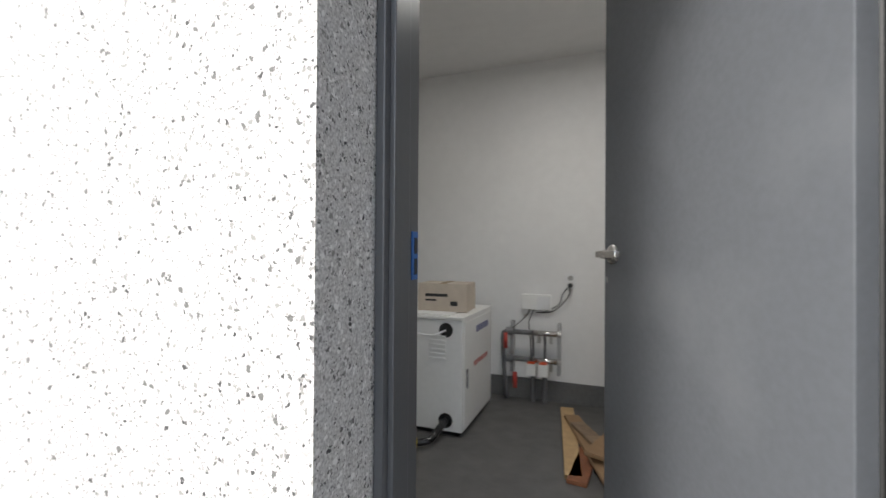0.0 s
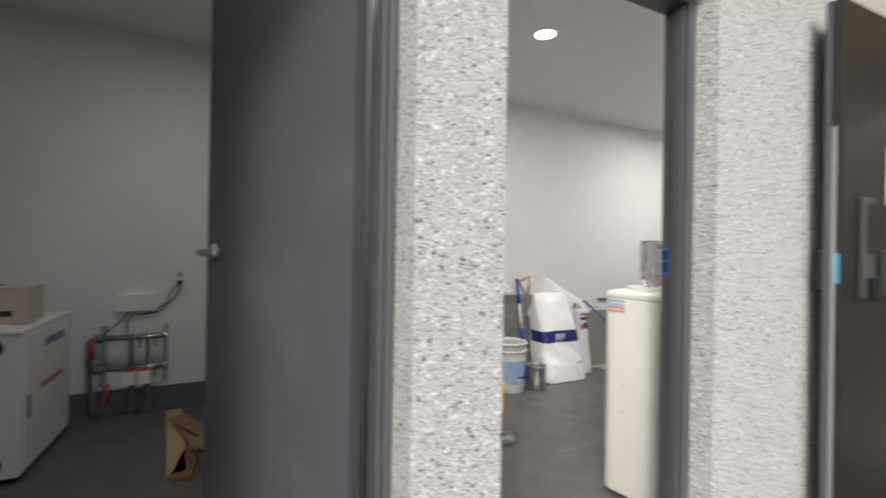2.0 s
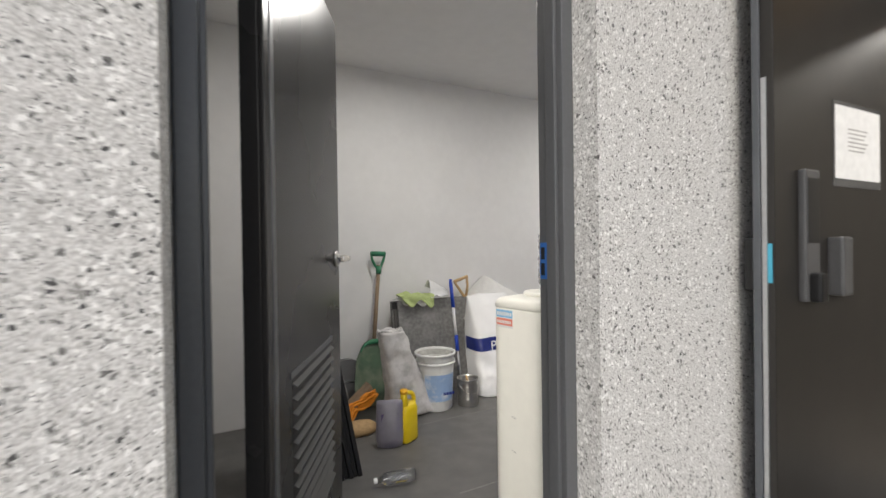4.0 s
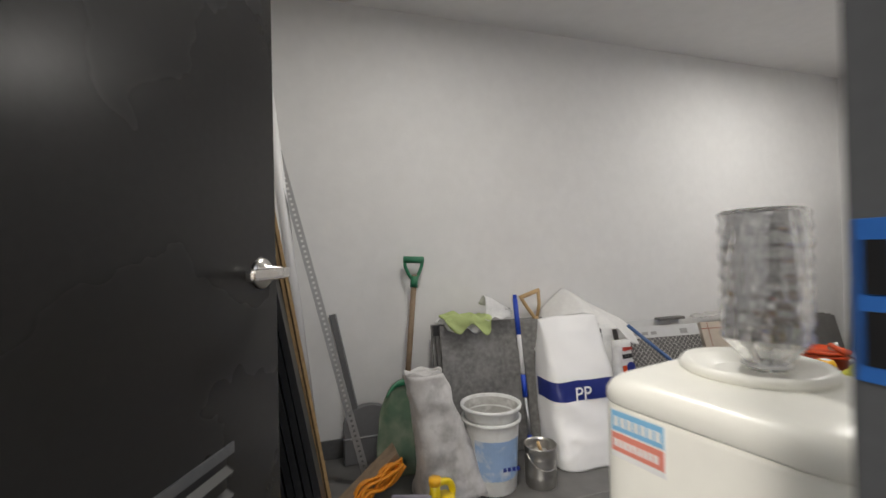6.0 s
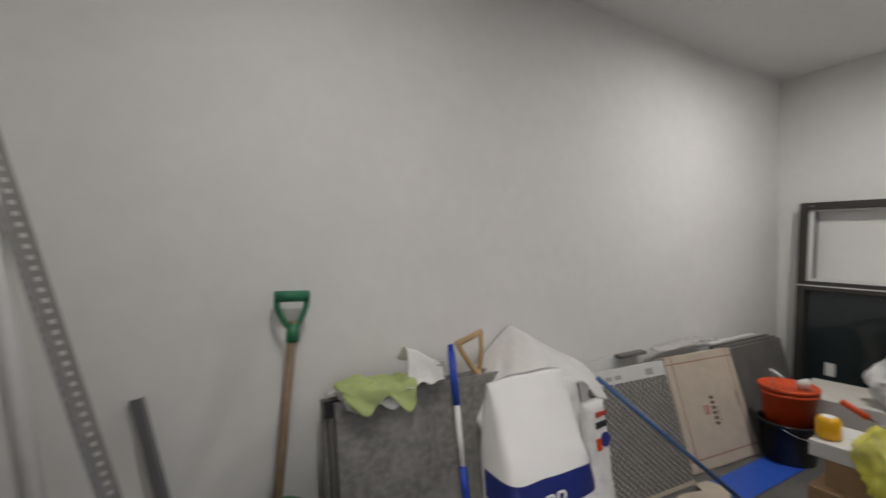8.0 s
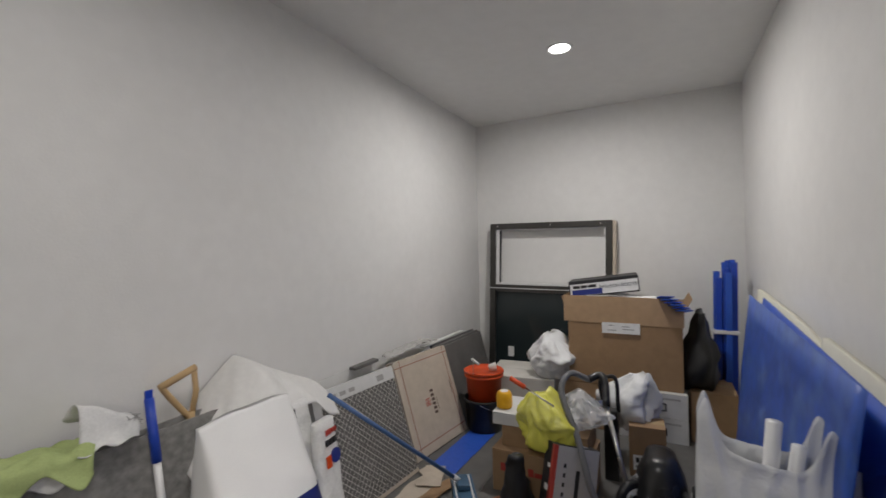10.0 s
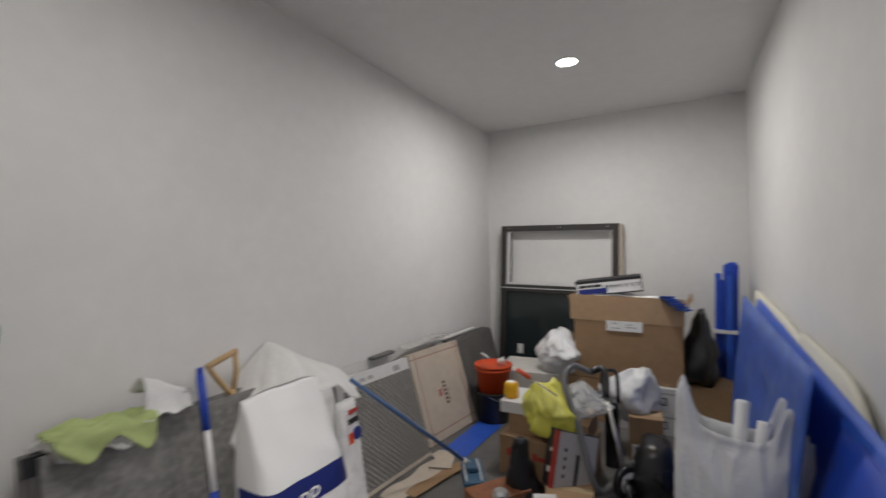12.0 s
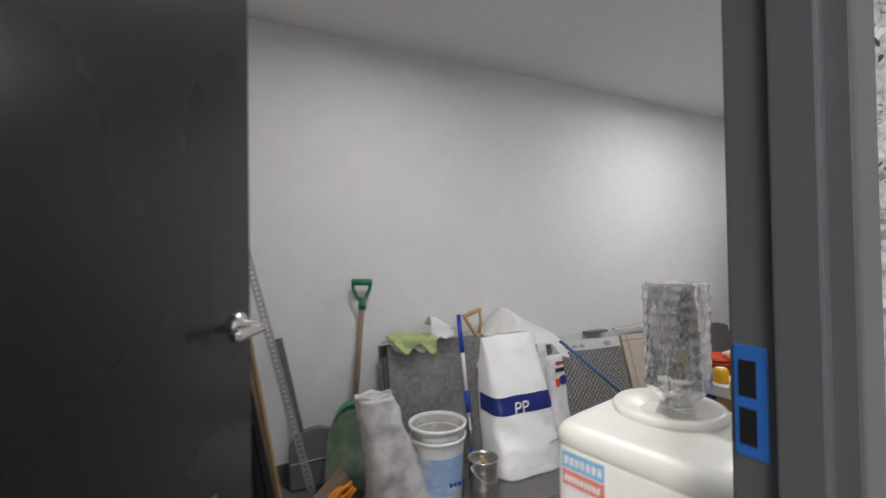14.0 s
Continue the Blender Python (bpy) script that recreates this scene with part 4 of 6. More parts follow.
def netted_tiles():
    """Tile pack whose face is covered by a white diagonal net, under a paper header."""
    p0, p1, p2 = (3.93, 2.205, 0.006), (4.60, 2.15, 0.006), (4.00, 2.405, 0.635)
    t = thing("tile_pack", "dark tile pack wrapped in white diagonal netting, leaning", "tile pack", plane_pose(p0, p1, p2))
    w, h = 0.66, 0.66
    part("tiles", box_bm(0, 0, -0.05, w, h, 0, 0.002), TILE_DARK, t)
    part("paper_header", box_bm(-0.002, h - 0.075, -0.052, w + 0.002, h + 0.003, 0.002), WHITE_CARD, t, "white printed paper header")
    part("print", bars_bm([(0.05 + 0.07 * i, h - 0.055, 0.045, 0.022) for i in range(4)] + [(0.50, h - 0.06, 0.06, 0.035)], 0.001), GREY_INK, t, m=pose(0, 0, 0.002))
    part("side_paper", box_bm(-0.003, 0, -0.052, 0.05, h - 0.075, 0.0015), WHITE_CARD, t)
    part("bottom_strip", box_bm(0, -0.002, -0.052, w, 0.018, 0.003), KRAFT_PALE, t)
    bm = bmesh.new()
    x0, x1, y0, y1 = 0.05, w, 0.018, h - 0.075
    step = 0.037
    k = -int((y1 - y0) / step) - 1
    while x0 + k * step < x1:
        for sgn in (1, -1):
            xa = x0 + k * step
            pts = []
            ya, yb = y0, y1
            sx = xa if sgn > 0 else xa + (y1 - y0)
            ex = sx + sgn * (y1 - y0)
            lo_t = max(0.0, min(1.0, ((x0 if sgn > 0 else x1) - sx) / (ex - sx)))
            hi_t = max(0.0, min(1.0, ((x1 if sgn > 0 else x0) - sx) / (ex - sx)))
            if hi_t - lo_t > 0.01:
                a = Vector((sx + (ex - sx) * lo_t, ya + (yb - ya) * lo_t, 0.003 + 0.001 * sgn))
                b = Vector((sx + (ex - sx) * hi_t, ya + (yb - ya) * hi_t, 0.003 + 0.001 * sgn))
                d = (b - a).normalized().cross(Vector((0, 0, 1))) * 0.0013
                bm.faces.new([bm.verts.new(q) for q in (a - d, b - d, b + d, a + d)])
        k += 1
    part("netting", bm, flat("net_white", (0.60, 0.585, 0.55), 0.6), t, "white plastic netting")


netted_tiles()


def tile_carton():
    c = thing("tile_carton", "pale cardboard tile carton with red printed lines, leaning", "carton", plane_pose((4.66, 2.20, 0.006), (5.25, 2.135, 0.006), (4.68, 2.40, 0.635)))
    w, h = 0.62, 0.655
    part("body", box_bm(0, 0, -0.07, w, h, 0, 0.004), KRAFT_PALE, c)
    bm = bmesh.new()
    for y in (0.06, h - 0.05):
        box_bm(0, y, 0, w, y + 0.006, 0.0008, bm=bm)
    for x in (0.055, w - 0.05):
        box_bm(x, 0.0, 0.0008, x + 0.006, h, 0.0014, bm=bm)
    part("printed_lines", bm, material("faded_red_ink", (0.30, 0.12, 0.09), 0.7), c, "faded red printed lines")
    part("print", bars_bm([(0.30, 0.22 + 0.030 * i, 0.035, 0.019) for i in range(6)] + [(0.35, 0.24 + 0.015 * i, 0.008, 0.009) for i in range(6)] + [(0.55, 0.3 + 0.012 * i, 0.012, 0.008) for i in range(8)]), material("brown_ink", (0.10, 0.06, 0.05), 0.7), c, m=pose(0, 0, 0.0003))
    bm = bars_bm([(0.23, 0.29, 0.045, 0.006), (0.23, 0.335, 0.045, 0.006), (0.23, 0.29, 0.006, 0.05), (0.27, 0.29, 0.006, 0.05), (0.245, 0.30, 0.006, 0.03), (0.256, 0.30, 0.006, 0.03)])
    part("emblem", bm, RED_INK, c, "small red square emblem", m=pose(0, 0, 0.0004))
    f = thing("plastic_film", "crumpled clear film lying on the carton top", "plastic film")

    def place(u, v):
        return Vector((4.70 + 0.62 * u, 2.40 + 0.10 * v, 0.655 + 0.035 * abs(noise.noise(Vector((u * 7, v * 4, 3)))) + 0.02 * math.sin(3.1 * u)))

    part("film", sheet(26, 8, place, 0.001), film("grey_film", (0.55, 0.54, 0.52), 0.25, 0.8), f, smooth=True)


tile_carton()
for i in range(4):
    t = thing("stone_tile", "dark grey stone-look floor tile leaning in a row", "floor tile", plane_pose((5.28 + 0.01 * i, 2.20 + 0.03 * i, 0.005), (6.15, 2.18 + 0.03 * i, 0.005), (5.27, 2.36 + 0.03 * i, 0.60)), "leaning floor tiles")
    part("tile", box_bm(0, 0, -0.02, 0.78, 0.62 + 0.008 * (i % 2), 0, 0.0015), TILE_DARK, t)
strip = thing("spacer_strip", "pale offcut strip resting on top of tiles", "offcut")
part("strip", box_bm(5.2, 2.455, 0.612, 5.95, 2.50, 0.622, 0.001), WHITE_CARD, strip)
backing = thing("cardboard_sheet", "white printed packaging board behind the tile pack", "packaging")
part("board", slab_between((3.95, 2.40, 0.006), (4.62, 2.42, 0.006), (3.96, 2.50, 0.66), 0.012), WHITE_CARD, backing)
dk = thing("foam_offcut", "dark offcut lying behind the tile pack", "offcut")
part("offcut", box_bm(4.36, 2.45, 0.655, 4.60, 2.50, 0.675, 0.005), TILE_DARK, dk)

mat_blue = thing("blue_sheet", "thin blue plastic sheet lying on the floor", "plastic sheet")
part("sheet", sheet(10, 6, lambda u, v: Vector((4.62 + 0.68 * u + 0.05 * v, 1.93 + 0.19 * v - 0.02 * u, 0.004 + 0.004 * abs(noise.noise(Vector((u * 4, v * 3, 0)))))), 0.002), BLUE_BOARD, mat_blue)
for i, (x0, y0, w, d, r, mm) in enumerate(((4.02, 2.02, 0.56, 0.13, -5, KRAFT_PALE), (4.10, 1.96, 0.50, 0.08, -12, KRAFT), (4.46, 1.93, 0.24, 0.14, 20, KRAFT_PALE))):
    c = thing("cardboard_flat", "torn flat piece of cardboard on the floor", "cardboard", pose(x0, y0, 0.003 + 0.006 * i, 0, 0, r), "cardboard scraps")
    part("piece", crumple(sheet(12, 4, lambda u, v: Vector((w * u, d * v * (1 + 0.12 * math.sin(11 * u)), 0.006 + 0.004 * math.sin(5 * u))), 0.004), 0.004, 0.08, i, False), mm, c)
paper = thing("paper_strip", "narrow white paper strip on the floor", "scrap")
part("strip", box_bm(0, 0, 0.001, 0.20, 0.018, 0.004, 0.001), PAPER, paper, m=pose(3.72, 1.62, 0, 0, 0, -8))


def flat_mop():
    m = thing("flat_mop", "blue flat mop with long blue handle leaning on sacks", "mop")
    a, b = Vector((4.52, 1.84, 0.05)), Vector((3.86, 2.20, 0.70))
    part("handle", tube([a, b], 0.0115, 12), material("blue_handle", (0.06, 0.13, 0.30), 0.4), m, smooth=True)
    part("ferrule", tube([a, a.lerp(b, 0.05)], 0.016, 12), PVC, m, "white socket", True)
    hd = part("head", box_bm(-0.065, -0.15, 0.003, 0.065, 0.15, 0.026, 0.006), BLUE_MOP, m, "dull blue mop plate", m=pose(4.50, 1.80, 0, 0, 0, -58))
    for x in (-0.052, 0.038):
        part("clip", box_bm(x, -0.13, 0.0265, x + 0.009, 0.13, 0.033, 0.002), PVC, hd, "white clip rail")
    part("hinge", box_bm(-0.035, -0.04, 0.029, 0.035, 0.04, 0.058, 0.008), BLUE_MOP, hd)


flat_mop()

# ---- store room: far end ----


def stacked_buckets():
    b = thing("bucket", "black plastic bucket standing on the floor", "bucket", pose(5.36, 2.02, 0), "stacked buckets")
    part("pail", lathe([(0, 0.004), (0.125, 0), (0.130, 0.005), (0.148, 0.225), (0.158, 0.227), (0.159, 0.245), (0.150, 0.247), (0.145, 0.22), (0.125, 0.02), (0, 0.02)], 36), BLACK_P, b, smooth=True)
    part("bail", tube([(0.16 * math.cos(a), -0.03 - 0.13 * math.sin(a), 0.23 - 0.06 * math.sin(a)) for a in [math.pi * i / 16 for i in range(17)]], 0.0022, 8), CHROME, b)
    r = thing("bucket", "orange-red lidded plastic bucket stacked in the black one", "bucket", pose(5.36, 2.02, 0.17), "stacked buckets")
    part("pail", lathe([(0, 0), (0.118, 0), (0.138, 0.235), (0.15, 0.238), (0.151, 0.255), (0.14, 0.257), (0, 0.257)], 36), ORANGE_P, r, smooth=True)
    part("lid", lathe([(0, 0.270), (0.125, 0.270), (0.13, 0.262), (0.152, 0.262), (0.155, 0.282), (0.148, 0.286), (0.142, 0.274), (0, 0.274)], 36), ORANGE_P, r, "orange-red lid", True)
    part("bail", tube([(-0.155 + 0.02 * i / 10, 0.02, 0.28 + 0.13 * math.sin(math.pi * i / 12)) for i in range(8)], 0.0025, 8), CHROME, r)
    part("bail_grip", tube([(-0.16, -0.03, 0.365), (-0.13, 0.04, 0.39)], 0.009, 10), PVC, r, "white bail grip", True)
    cup = thing("paper_cup", "small white cup lying on the bucket lid", "cup", pose(5.34, 1.97, 0.476, 80, 0, 30))
    part("cup", lathe([(0, 0), (0.022, 0), (0.032, 0.055), (0.034, 0.057), (0.030, 0.055), (0.020, 0.003)], 20), PAPER, cup, smooth=True)


stacked_buckets()


def carton(name, label, x0, x1, y0, y1, z0, z1, mat, rz=0.0, group="", tape=True):
    """A closed carton: walls, a seam of tape over the two top flaps and the flap joint."""
    cx, cy = (x0 + x1) / 2, (y0 + y1) / 2
    w, d, h = x1 - x0, y1 - y0, z1 - z0
    c = thing(name, label, "carton", pose(cx, cy, z0, 0, 0, rz), group)
    part("body", box_bm(-w / 2, -d / 2, 0, w / 2, d / 2, h - 0.004, 0.003), mat, c)
    part("flap", box_bm(-w / 2, -d / 2, h - 0.004, -0.001, d / 2, h, 0.001), mat, c)
    part("flap", box_bm(0.001, -d / 2, h - 0.004, w / 2, d / 2, h, 0.001), mat, c)
    if tape:
        part("tape", box_bm(-0.025, -d / 2 - 0.0008, h, 0.025, d / 2 + 0.0008, h + 0.0006), flat("parcel_tape", (0.45, 0.34, 0.2), 0.25), c)
    return c


c = carton("carton", "brown cardboard carton on the floor with printed script", 4.60, 4.96, 1.12, 1.66, 0.002, 0.24, KRAFT, group="cartons at the far end")
part("print", bars_bm([(0.0, 0.0, 0.03, 0.045), (0.036, 0, 0.07, 0.026), (0.115, 0, 0.012, 0.03), (0.16, 0, 0.03, 0.042), (0.195, 0, 0.10, 0.026)]), RED_INK, c, "dark red printed script", m=pose(-0.1808, 0.22, 0.12, 90, 0, -90))
part("handhole", box_bm(-0.1812, 0.06, 0.05, -0.1805, 0.18, 0.07), KRAFT_PALE, c)
carton("carton", "flat brown cardboard carton stacked on a larger carton", 4.66, 4.96, 1.14, 1.62, 0.24, 0.36, KRAFT, group="cartons at the far end")
carton("carton", "flat white carton lying on brown cartons", 4.66, 4.96, 1.20, 1.68, 0.36, 0.43, WHITE_CARD, 3, "cartons at the far end", False)
carton("carton", "flat off-white board box behind the red bucket", 5.56, 6.05, 1.56, 2.10, 0.0, 0.36, material("stained_white_card", (0.58, 0.56, 0.52), 0.7, grain=0.05, scale=12, dirt=(0.42, 0.38, 0.33), dirt_amount=0.5), 6, "cartons at the far end", False)
can = thing("yellow_canister", "small yellow plastic canister with white lid label", "canister", pose(4.74, 1.63, 0.432))
part("body", lathe([(0, 0), (0.042, 0), (0.047, 0.006), (0.047, 0.075), (0.040, 0.088), (0.036, 0.095), (0, 0.096)], 26), YELLOW_DEEP, can, smooth=True)
part("lid_label", lathe([(0, 0.097), (0.026, 0.097), (0.026, 0.098), (0, 0.098)], 22), PAPER, can, "round white label")


def draped_bag(name, label, mat, cx, cy, z, r, h, seed, squash=0.8, pinch=0.3, lean=(0, 0)):
    """A loosely filled carrier bag: sagging body, gathered top, broad folds that run up to the mouth."""
    b = thing(name, label, "plastic bag")
    n, rows, rings = 72, 30, []
    for i in range(rows + 1):
        v = i / rows
        body = math.sin(math.pi * min(1, 0.18 + 0.72 * v)) ** 0.7
        body *= 1 - pinch * max(0, v - 0.55) / 0.45
        ring = []
        for k in range(n):
            a = 2 * math.pi * k / n
            c, t = math.cos(a), math.sin(a)
            crease = 1.2 * abs(noise.noise(Vector((c * 1.7 + seed, t * 1.7, v * 1.8)))) + 0.5 * abs(noise.noise(Vector((c * 3.6, t * 3.6 + seed, v * 4.0)))) + 0.3 * abs(noise.noise(Vector((c * 7, t * 7, v * 9 + seed))))
            lump = noise.noise(Vector((c * 0.9 + seed, t * 0.9 - seed, v * 1.6)))
            rr = r * body * (1.15 + 0.7 * lump - 0.45 * crease)
            zz = z + h * v * (1 + 0.22 * noise.noise(Vector((c * 1.4, t * 1.4, seed))))
            ring.append(Vector((cx + rr * squash * c + lean[0] * v, cy + rr * t + lean[1] * v, zz)))
        rings.append(ring)
    part("film", loft(rings), mat, b, smooth=True)


draped_bag("plastic_bag", "translucent yellow plastic bag stuffed and slumped on cartons", FILM_YELLOW, 4.63, 1.34, 0.29, 0.155, 0.27, 2.9, 0.75, 0.15, (0.06, 0.06))
draped_bag("plastic_bag", "white plastic bag standing open in front of window", FILM_WHITE, 5.72, 1.585, 0.36, 0.20, 0.32, 4.4, 0.8, 0.1)
draped_bag("plastic_bag", "thin white plastic bag beside the vacuum cleaner", FILM_WHITE, 5.28, 1.0, 0.22, 0.17, 0.34, 7.7, 0.7, 0.0, (0.0, -0.08))
draped_bag("plastic_bag", "crinkled clear plastic bag over the yellow bag", FILM_CLEAR, 4.74, 1.20, 0.40, 0.13, 0.16, 9.1, 1.0, 0.1)
tool = thing("screwdriver", "orange-handled screwdriver lying on the yellow bag", "screwdriver")
part("handle", tube([(4.66, 1.56, 0.635), (4.64, 1.47, 0.60)], 0.014, 12), ORANGE_P, tool, "orange handle", True)
part("shank", tube([(4.64, 1.47, 0.60), (4.60, 1.30, 0.53)], 0.005, 10), CHROME, tool, smooth=True)


def big_box():
    b = thing("moving_box", "large brown cardboard box with open flaps and label", "carton")
    x0, x1, y0, y1, z0, z1 = 5.70, 6.22, 0.66, 1.44, 0.345, 0.90
    part("body", box_bm(x0, y0, z0, x1, y1, z1, 0.004), KRAFT, b)
    part("flap", slab_between((x0 - 0.004, y0 - 0.01, z1 - 0.10), (x0 - 0.004, y1 + 0.03, z1 - 0.09), (x0 - 0.006, y0 - 0.01, z1 + 0.10), 0.005), material("light_flap_cardboard", (0.42, 0.28, 0.165), 0.8, grain=0.06, scale=20), b, "lighter folded flap")
    part("flap", slab_between((x0, y0, z1), (x1, y0, z1), (x0 + 0.02, y0 - 0.06, z1 + 0.1), 0.005), KRAFT, b)
    part("flap", slab_between((x0, y1 + 0.004, z1 - 0.03), (x1, y1 + 0.004, z1 - 0.03), (x0, y1 + 0.05, z1 + 0.10), 0.005), KRAFT, b)
    part("flap", slab_between((x0, y0 + 0.03, z1 + 0.10), (x0, y1, z1 + 0.07), (x1, y0 + 0.03, z1 + 0.03), 0.005), KRAFT, b)
    lab = part("label", box_bm(x0 - 0.0115, 0.93, 0.735, x0 - 0.0095, 1.19, 0.815), PAPER, b, "torn white shipping label")
    part("print", bars_bm([(0.02, 0.02, 0.06, 0.006), (0.12, 0.03, 0.08, 0.006), (0.12, 0.05, 0.05, 0.006), (0.03, 0.055, 0.03, 0.008)]), GREY_INK, lab, m=pose(x0 - 0.0116, 1.17, 0.735, 90, 0, -90))


big_box()
sb = thing("shoe_box", "white and black shoe box with printed lettering", "shoe box", pose(5.72, 1.42, 0.985, 0, -7.0, -84))
part("box", box_bm(0, -0.02, 0, 0.50, 0.28, 0.125, 0.004), INK, sb)
part("front_panel", box_bm(0.008, -0.0215, 0.012, 0.492, -0.02, 0.10), PAPER, sb, "white printed side")
part("letters", text_bm("FASHION BOOTS", 0.034), INK, sb, "black printed letters", m=pose(0.355, -0.0222, 0.062, 90))
part("print", bars_bm([(0.03, 0.066, 0.05, 0.022), (0.086, 0.066, 0.05, 0.022), (0.142, 0.066, 0.06, 0.022)]), INK, sb, m=pose(0, -0.0216, 0, 90))
part("picture", bars_bm([(0.02, 0.014, 0.22, 0.042)]), BLUE_INK, sb, "blue printed picture", m=pose(0, -0.0217, 0, 90))
docs = thing("paper_stack", "loose papers lying on the large box", "papers")
part("sheets", crumple(sheet(10, 8, lambda u, v: Vector((5.70 + 0.34 * v, 0.78 + 0.52 * u, 0.985 + 0.02 * u + 0.02 * math.sin(5 * v + u * 3))), 0.004), 0.006, 0.1, 3, False), PAPER, docs)
bun = thing("blue_profiles", "bundle of folded blue plastic profiles on the box", "plastic profiles", pose(5.60, 0.60, 0.955, 0, 10, 8), "blue plastic profiles")
for i in range(6):
    part("profile", sheet(2, 1, lambda u, v: Vector((0.02 + 0.30 * v, 0.004 + 0.035 * abs(2 * u - 1), 0.012 * i - 0.02 * abs(2 * u - 1) + 0.0)), 0.004), BLUE_BOARD, bun, m=pose(0, 0.018 * i, 0))
    part("profile", box_bm(0.0, 0.022 * i - 0.002, -0.02 + 0.018 * i, 0.36, 0.022 * i + 0.09, -0.012 + 0.018 * i, 0.001), BLUE_P if i % 2 else BLUE_BOARD, bun)
for j, z in enumerate((0.0, 0.172)):
    c = carton("appliance_box", "white printed appliance carton under the brown box", 5.66, 6.15, 0.64, 1.10, z, z + 0.170, WHITE_CARD, 0, "white appliance cartons", False)
    part("print", bars_bm([(0.02 * i, 0, 0.015, 0.014) for i in range(9)]), GREY_INK, c, m=pose(-0.2458, -0.01, 0.125, 90, 0, -90))
    part("print", bars_bm([(0, 0, 0.21, 0.008), (0, 0.048, 0.21, 0.008), (-0.006, 0.0, 0.008, 0.056), (0.21, 0.0, 0.008, 0.056)]), INK, c, m=pose(-0.2459, 0.12, 0.045, 90, 0, -90))
    part("print", lathe([(0, 0), (0.019, 0), (0.019, 0.001), (0, 0.001)], 18), INK, c, m=pose(-0.246, -0.05, 0.075, 90, 0, -90))
c = carton("carton", "small brown box with white label and dark print", 5.10, 5.28, 0.78, 0.98, 0.0, 0.30, KRAFT, 5, "cartons at the far end")
lab = part("label", box_bm(-0.0918, -0.07, 0.04, -0.0905, 0.08, 0.13), PAPER, c, "white printed label")
part("print", bars_bm([(0.025 * i, 0.045, 0.018, 0.03) for i in range(5)] + [(0, 0.02, 0.10, 0.008)]), INK, lab, m=pose(-0.092, 0.065, 0.04, 90, 0, -90))
carton("carton", "brown carton on the floor under the large box", 5.70, 6.2, 1.12, 1.5, 0.0, 0.34, KRAFT, 0, "cartons at the far end")
dark = thing("black_bag", "black holdall squeezed behind the large box", "bag")
part("bag", crumple(loft([superring(5.98 + 0.05 * math.sin(9 * z), 0.56 - 0.05 * (z - 0.5), z, rx, ry, 36, 2.3) for z, rx, ry in ((0.352, 0.20, 0.11), (0.42, 0.23, 0.125), (0.52, 0.22, 0.12), (0.60, 0.20, 0.12), (0.67, 0.18, 0.10), (0.70, 0.17, 0.065), (0.80, 0.15, 0.05), (0.87, 0.10, 0.03))]), 0.03, 0.09, 2, False), BLACKISH, dark, smooth=True)
under = carton("carton", "open brown carton behind white bags", 5.75, 6.2, 0.34, 0.62, 0.0, 0.35, KRAFT, 0, "cartons at the far end")

carton("carton", "flat brown carton under the tilted printed box", 4.36, 4.58, 1.08, 1.32, 0.0, 0.085, KRAFT, 8, "cartons at the far end")
red = thing("appliance_box", "black, red and white printed carton tilted on its edge", "carton", pose(4.42, 1.30, 0.087, 14, 10, 38))
part("body", box_bm(0, -0.25, 0, 0.11, 0, 0.30, 0.003), INK, red)
part("face_panel", box_bm(-0.0012, -0.249, 0.002, -0.0002, -0.022, 0.298), GREY_CARD, red, "pale grey printed face")
part("edge_band", box_bm(-0.0014, -0.021, 0.0, -0.0002, 0.0008, 0.30), RED_INK, red, "red printed corner band")
part("edge_band", box_bm(-0.001, 0.0002, 0.0, 0.022, 0.0012, 0.30), RED_INK, red, "red printed corner band")
for i in range(4):
    part("print", bars_bm([(0.06, 0.06 + 0.045 * i, 0.014, 0.02)]), INK, red, m=pose(-0.0013, 0, 0, 90, 0, -90))
part("print", bars_bm([(0.13, 0.03, 0.022, 0.16)]), INK, red, m=pose(-0.0013, 0, 0, 90, 0, -90))
part("print", bars_bm([(0.04, 0.05, 0.04, 0.03), (0.05, 0.16, 0.03, 0.02)]), PAPER, red, "white stickers", m=pose(0.105, 0.0008, 0.02, 90, 0, 180))
part("print", bars_bm([(0.035, -0.20, 0.012, 0.03), (0.035, -0.16, 0.012, 0.02), (0.055, -0.20, 0.012, 0.07)]), PAPER, red, "white printed letters", m=pose(0, 0, 0.3002))
wb = carton("carton", "narrow white carton lying among the clutter", 4.05, 4.36, 1.18, 1.30, 0.0, 0.09, WHITE_CARD, 25, "cartons at the far end", False)
tb = thing("wooden_block", "reddish brown timber block on the floor", "timber")
part("block", box_bm(-0.16, -0.09, 0.002, 0.16, 0.09, 0.075, 0.006), WOOD_RED, tb, m=pose(4.30, 1.55, 0, 0, 0, -35))


